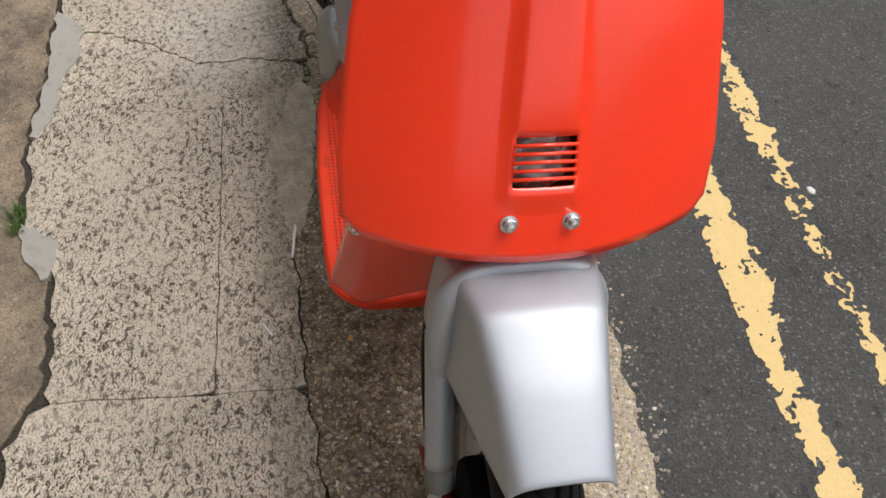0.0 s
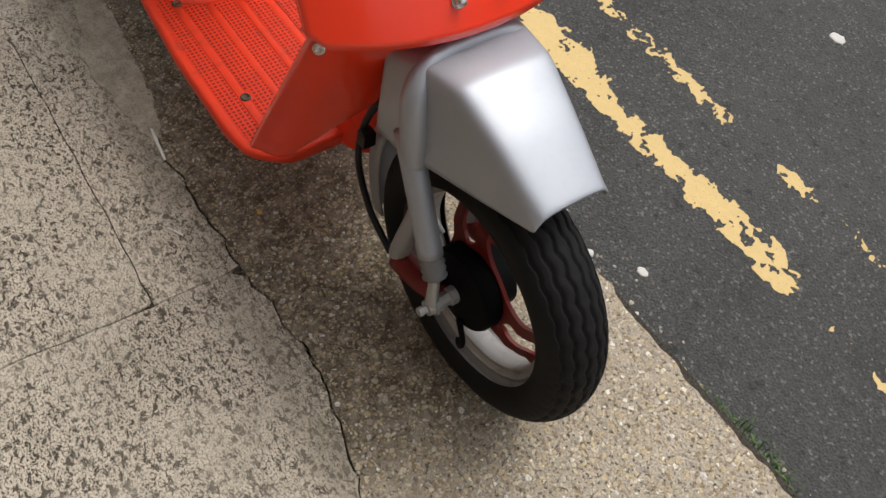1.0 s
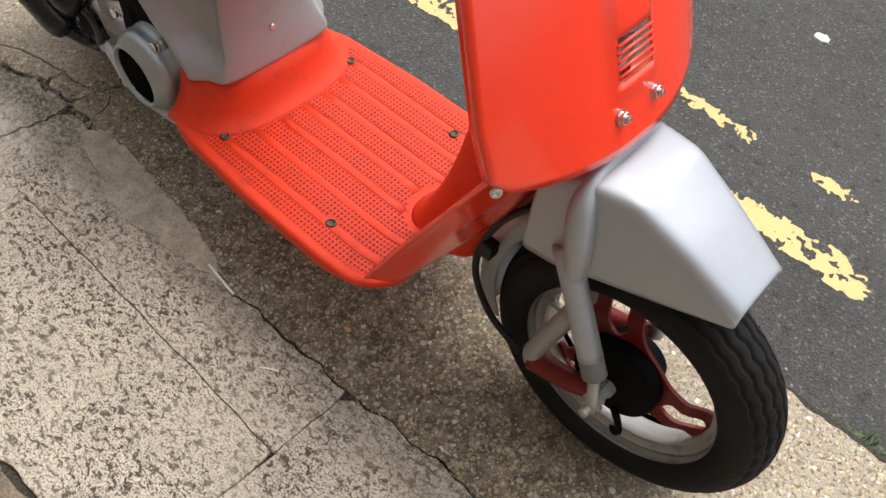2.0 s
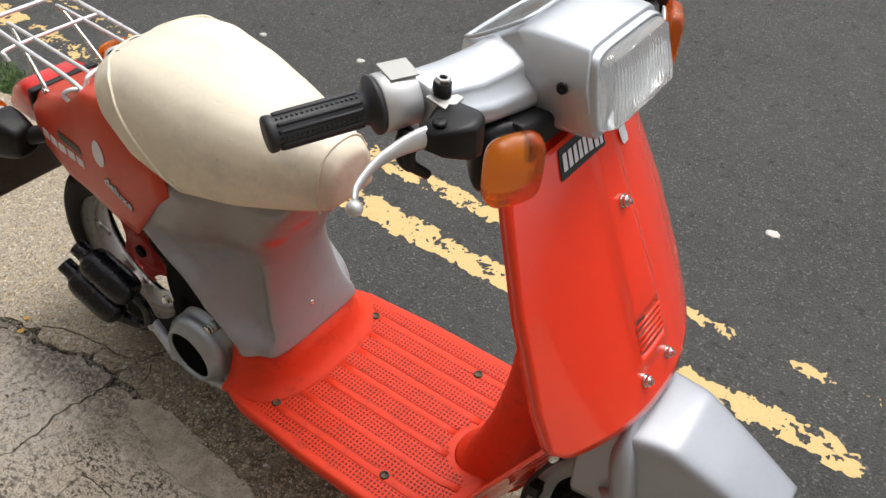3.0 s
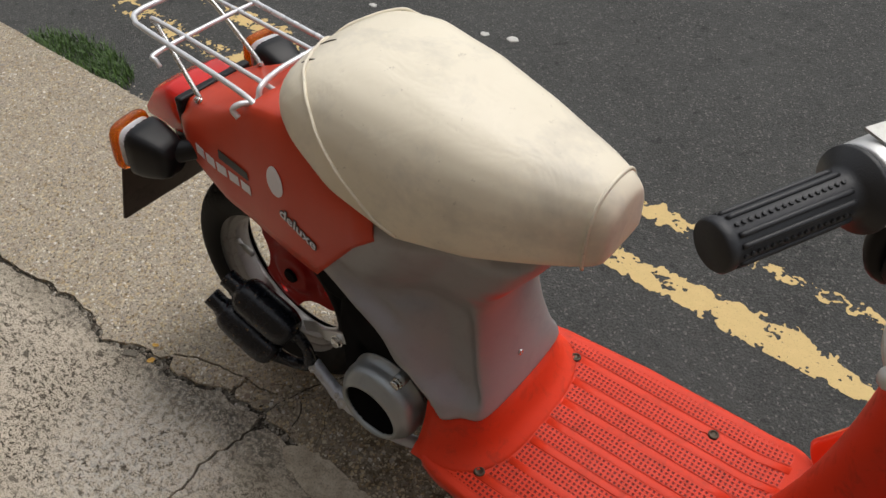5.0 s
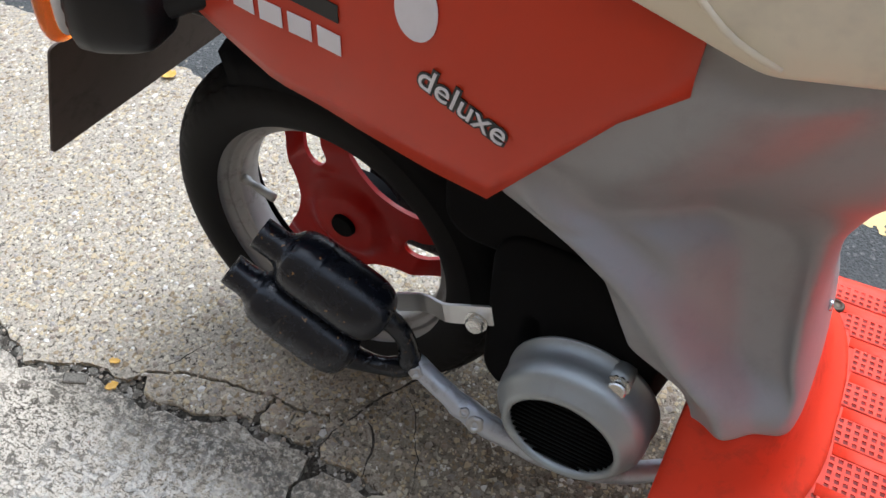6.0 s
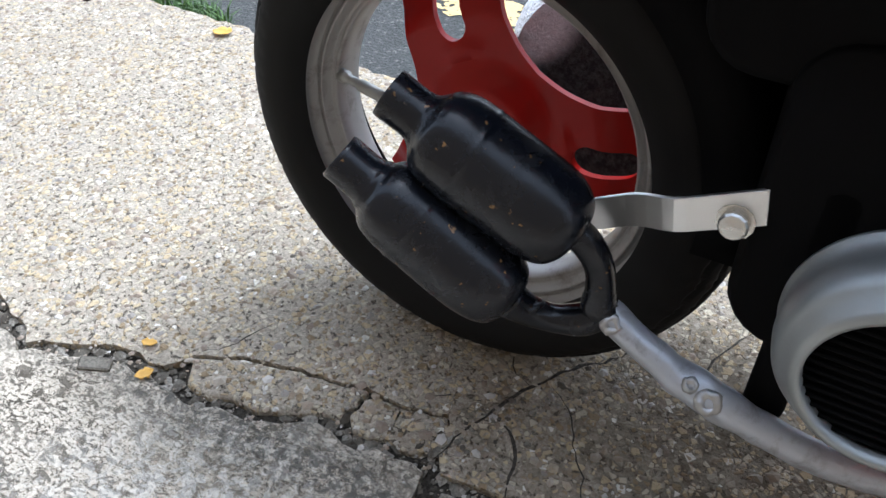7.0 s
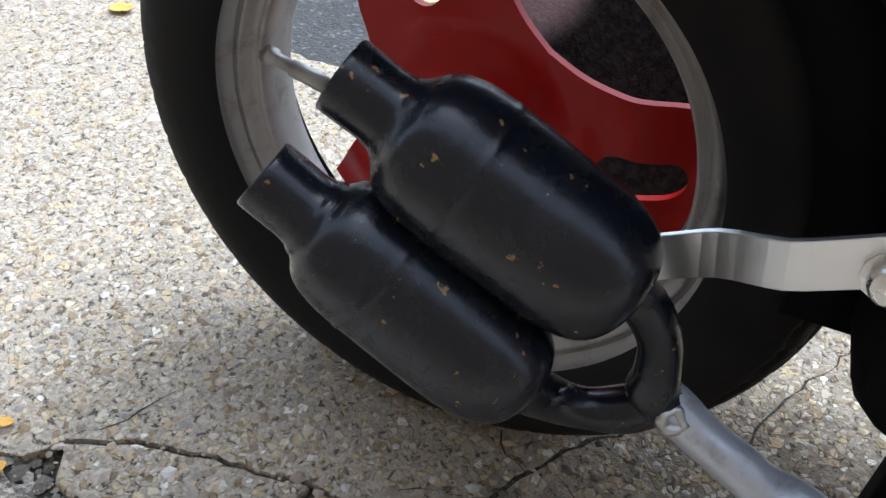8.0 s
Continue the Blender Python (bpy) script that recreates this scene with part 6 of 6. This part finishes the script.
def blob(name, x, y, z, r, h, material, seed, label, category, squash=1.0, turn=0.0):
    q = random.Random(seed)
    ring = [(r * (1 + q.uniform(-0.22, 0.22)) * math.cos(a), squash * r * (1 + q.uniform(-0.22, 0.22)) * math.sin(a)) for a in np.linspace(0, 2 * math.pi, 14, endpoint=False)]
    c, s = math.cos(turn), math.sin(turn)
    P = lambda k, zz: [(x + k * (u * c - v * s), y + k * (u * s + v * c), zz) for u, v in ring]
    bm = loft([P(1.0, z - 0.0005), P(0.96, z + 0.7 * h), P(0.7, z + h)])
    return tagged(part(name, bm, material, None), label, category)


def fallen_leaf(x, y, r, turn, seed):
    """A curled, torn leaf: two halves folded along the midrib."""
    q = random.Random(seed)
    rings = []
    for k in range(9):
        u = -1 + 0.25 * k
        w = 0.62 * (1 - abs(u) ** 3) * (1 + q.uniform(-0.45, 0.35)) + 0.08
        lift = 0.0015 + 0.25 * r * u * u * q.uniform(0.6, 1.2)
        ring = []
        for v, up in ((-1, 0.30 * q.uniform(0.4, 1.3)), (-0.5, 0.10), (0, 0.0), (0.5, 0.12), (1, 0.30 * q.uniform(0.4, 1.3))):
            a, b = r * u, r * w * v
            ring.append((x + a * math.cos(turn) - b * math.sin(turn), y + a * math.sin(turn) + b * math.cos(turn), lift + r * w * up))
        rings.append(ring)
    return part("leaf", loft(rings, False, False), LEAF, None, solid=0.0004)


for k, (x, y, r) in enumerate([(-0.40, 1.036, 0.016), (-0.476, 1.014, 0.014), (-0.821, 0.956, 0.012), (0.782, 0.99, 0.017), (-1.385, 1.022, 0.017), (0.976, 0.299, 0.010), (0.906, 0.253, 0.007), (0.375, 0.700, 0.010)]):
    tagged(blob("chewing_gum", x, y, -0.036, r, 0.0025, GUM, k, "pale flattened chewing gum on the asphalt", "chewing gum", 0.8), group="gum spots on the road")
for k, (x, y, r, t) in enumerate([(-0.324, -0.186, 0.008, 0.4), (-0.304, -0.212, 0.009, 1.0), (-0.62, 0.245, 0.016, 0.3), (0.60, -0.150, 0.006, 0.0)]):
    tagged(fallen_leaf(x, y, r * 0.85, t, 20 + k), "small yellow dead leaf on the concrete", "leaf", "fallen leaves")
tagged(part("stone_chip", loft([[(x, y, z) for x, y in ((-0.363, -0.2235), (-0.356, -0.2345), (-0.331, -0.2235), (-0.338, -0.2125))] for z in (-0.010, 0.003)]), RUBBLE, None, smooth=False, bevel=0.0015), "flat grey stone chip lying in the crack", "stone")
tagged(part("paper_stick", tube([(0.370, -0.218, 0.0035), (0.437, -0.226, 0.0035)], 0.0022, 8, 1), PAPER, None), "thin white paper stick lying on the joint", "litter")
tagged(part("straw_bit", tube([(0.557, -0.275, 0.003), (0.580, -0.262, 0.003)], 0.0014, 6, 1), PAPER, None), "short white scrap of straw on the slab", "litter")

for k, edge in enumerate(([(-0.275, -0.668), (-0.24, -0.632), (-0.193, -0.606), (-0.12, -0.612), (-0.071, -0.624), (-0.02, -0.640), (0.01, -0.627), (0.06, -0.640), (0.112, -0.655), (0.10, -0.672), (0.03, -0.667), (-0.059, -0.662), (-0.15, -0.665), (-0.275, -0.668)],
                          [(0.31, -0.655), (0.33, -0.615), (0.355, -0.592), (0.39, -0.588), (0.425, -0.596), (0.430, -0.607), (0.40, -0.622), (0.371, -0.641), (0.31, -0.655)])):
    tagged(slab("cement_patch", ragged(edge, 0.006, 0.012, 61 + k)[:-1], 0.0016, CEMENT, "grey cement smeared along the broken slab edge", "cement patch", 0.02, 0.0012), group="cement repairs")

# loose and embedded gravel on the kerb strip
def gravel(name, count, region, size, seed, sink, label, material=None):
    r = random.Random(seed)
    verts, faces = [], []
    base = [(1, 0, 0), (0.31, 0.95, 0), (-0.81, 0.59, 0), (-0.81, -0.59, 0), (0.31, -0.95, 0), (0, 0, 1)]
    for _ in range(count):
        x, y = region(r)
        if x is None:
            continue
        s = size[0] + (size[1] - size[0]) * r.random() ** 3
        a, q = r.uniform(0, 6.283), r.uniform(0.55, 1.0)
        o = len(verts)
        for u, v, w in base:
            k = 1 + r.uniform(-0.25, 0.25)
            uu, vv = u * s * k, v * s * q * k
            verts.append((x + uu * math.cos(a) - vv * math.sin(a) + (0.3 * s * r.uniform(-1, 1) if w else 0), y + uu * math.sin(a) + vv * math.cos(a), sink + (w * s * r.uniform(0.25, 0.55))))
        for k in range(5):
            faces.append((o + k, o + (k + 1) % 5, o + 5))
    me = bpy.data.meshes.new(name)
    me.from_pydata(verts, [], faces)
    me.materials.append(material or CHIPS)
    return tagged(new(name, me), label, "gravel", kind="stuff")


def kerb_spot(r):
    x = r.uniform(-1.4, 1.6)
    y0 = float(np.interp(x, [p[0] for p in JOINT_S], [p[1] for p in JOINT_S])) + 0.012
    y1 = float(np.interp(x, [p[0] for p in KERB_S], [p[1] for p in KERB_S])) - 0.008
    return x, r.uniform(y0, y1)


def crack_spot(r):
    x = r.uniform(-1.2, 1.3)
    y0 = float(np.interp(x, [p[0] for p in JOINT_S], [p[1] for p in JOINT_S]))
    return x, y0 + r.gauss(0, 0.014)


JOINT_S, KERB_S = sorted(JOINT), sorted(KERB)
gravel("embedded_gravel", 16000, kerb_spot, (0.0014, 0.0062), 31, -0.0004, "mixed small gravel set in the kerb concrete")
XJ, YJ = [p[0] for p in JOINT_S], [p[1] for p in JOINT_S]


def broken_edge(r):
    """Spots along the broken stretch of the joint, thicker where the fragments lie."""
    x = r.uniform(-0.62, 0.06)
    return x, float(np.interp(x, XJ, YJ)) + r.gauss(-0.003, 0.0075)


def shatter(r):
    """Spots along the crack that runs in under the wheel."""
    t = r.random()
    return -0.068 + 0.075 * t + r.gauss(0, 0.012), -0.165 + 0.14 * t + r.gauss(0, 0.010)


gravel("crack_rubble", 620, broken_edge, (0.0014, 0.0085), 34, -0.0058, "broken concrete crumbs along the crack", RUBBLE)
gravel("crack_rubble", 260, shatter, (0.0014, 0.0075), 36, -0.0014, "broken concrete crumbs round the shattered corner", RUBBLE)
gravel("loose_grit", 1500, crack_spot, (0.0006, 0.0030), 33, -0.0008, "loose grit along the pavement crack")
gravel("gutter_grit", 1500, lambda r: (lambda x: (x, float(np.interp(x, [p[0] for p in KERB_S], [p[1] for p in KERB_S])) + abs(r.gauss(0, 0.02))))(r.uniform(-1.5, 1.6)), (0.001, 0.005), 35, -0.036, "loose grit in the gutter")
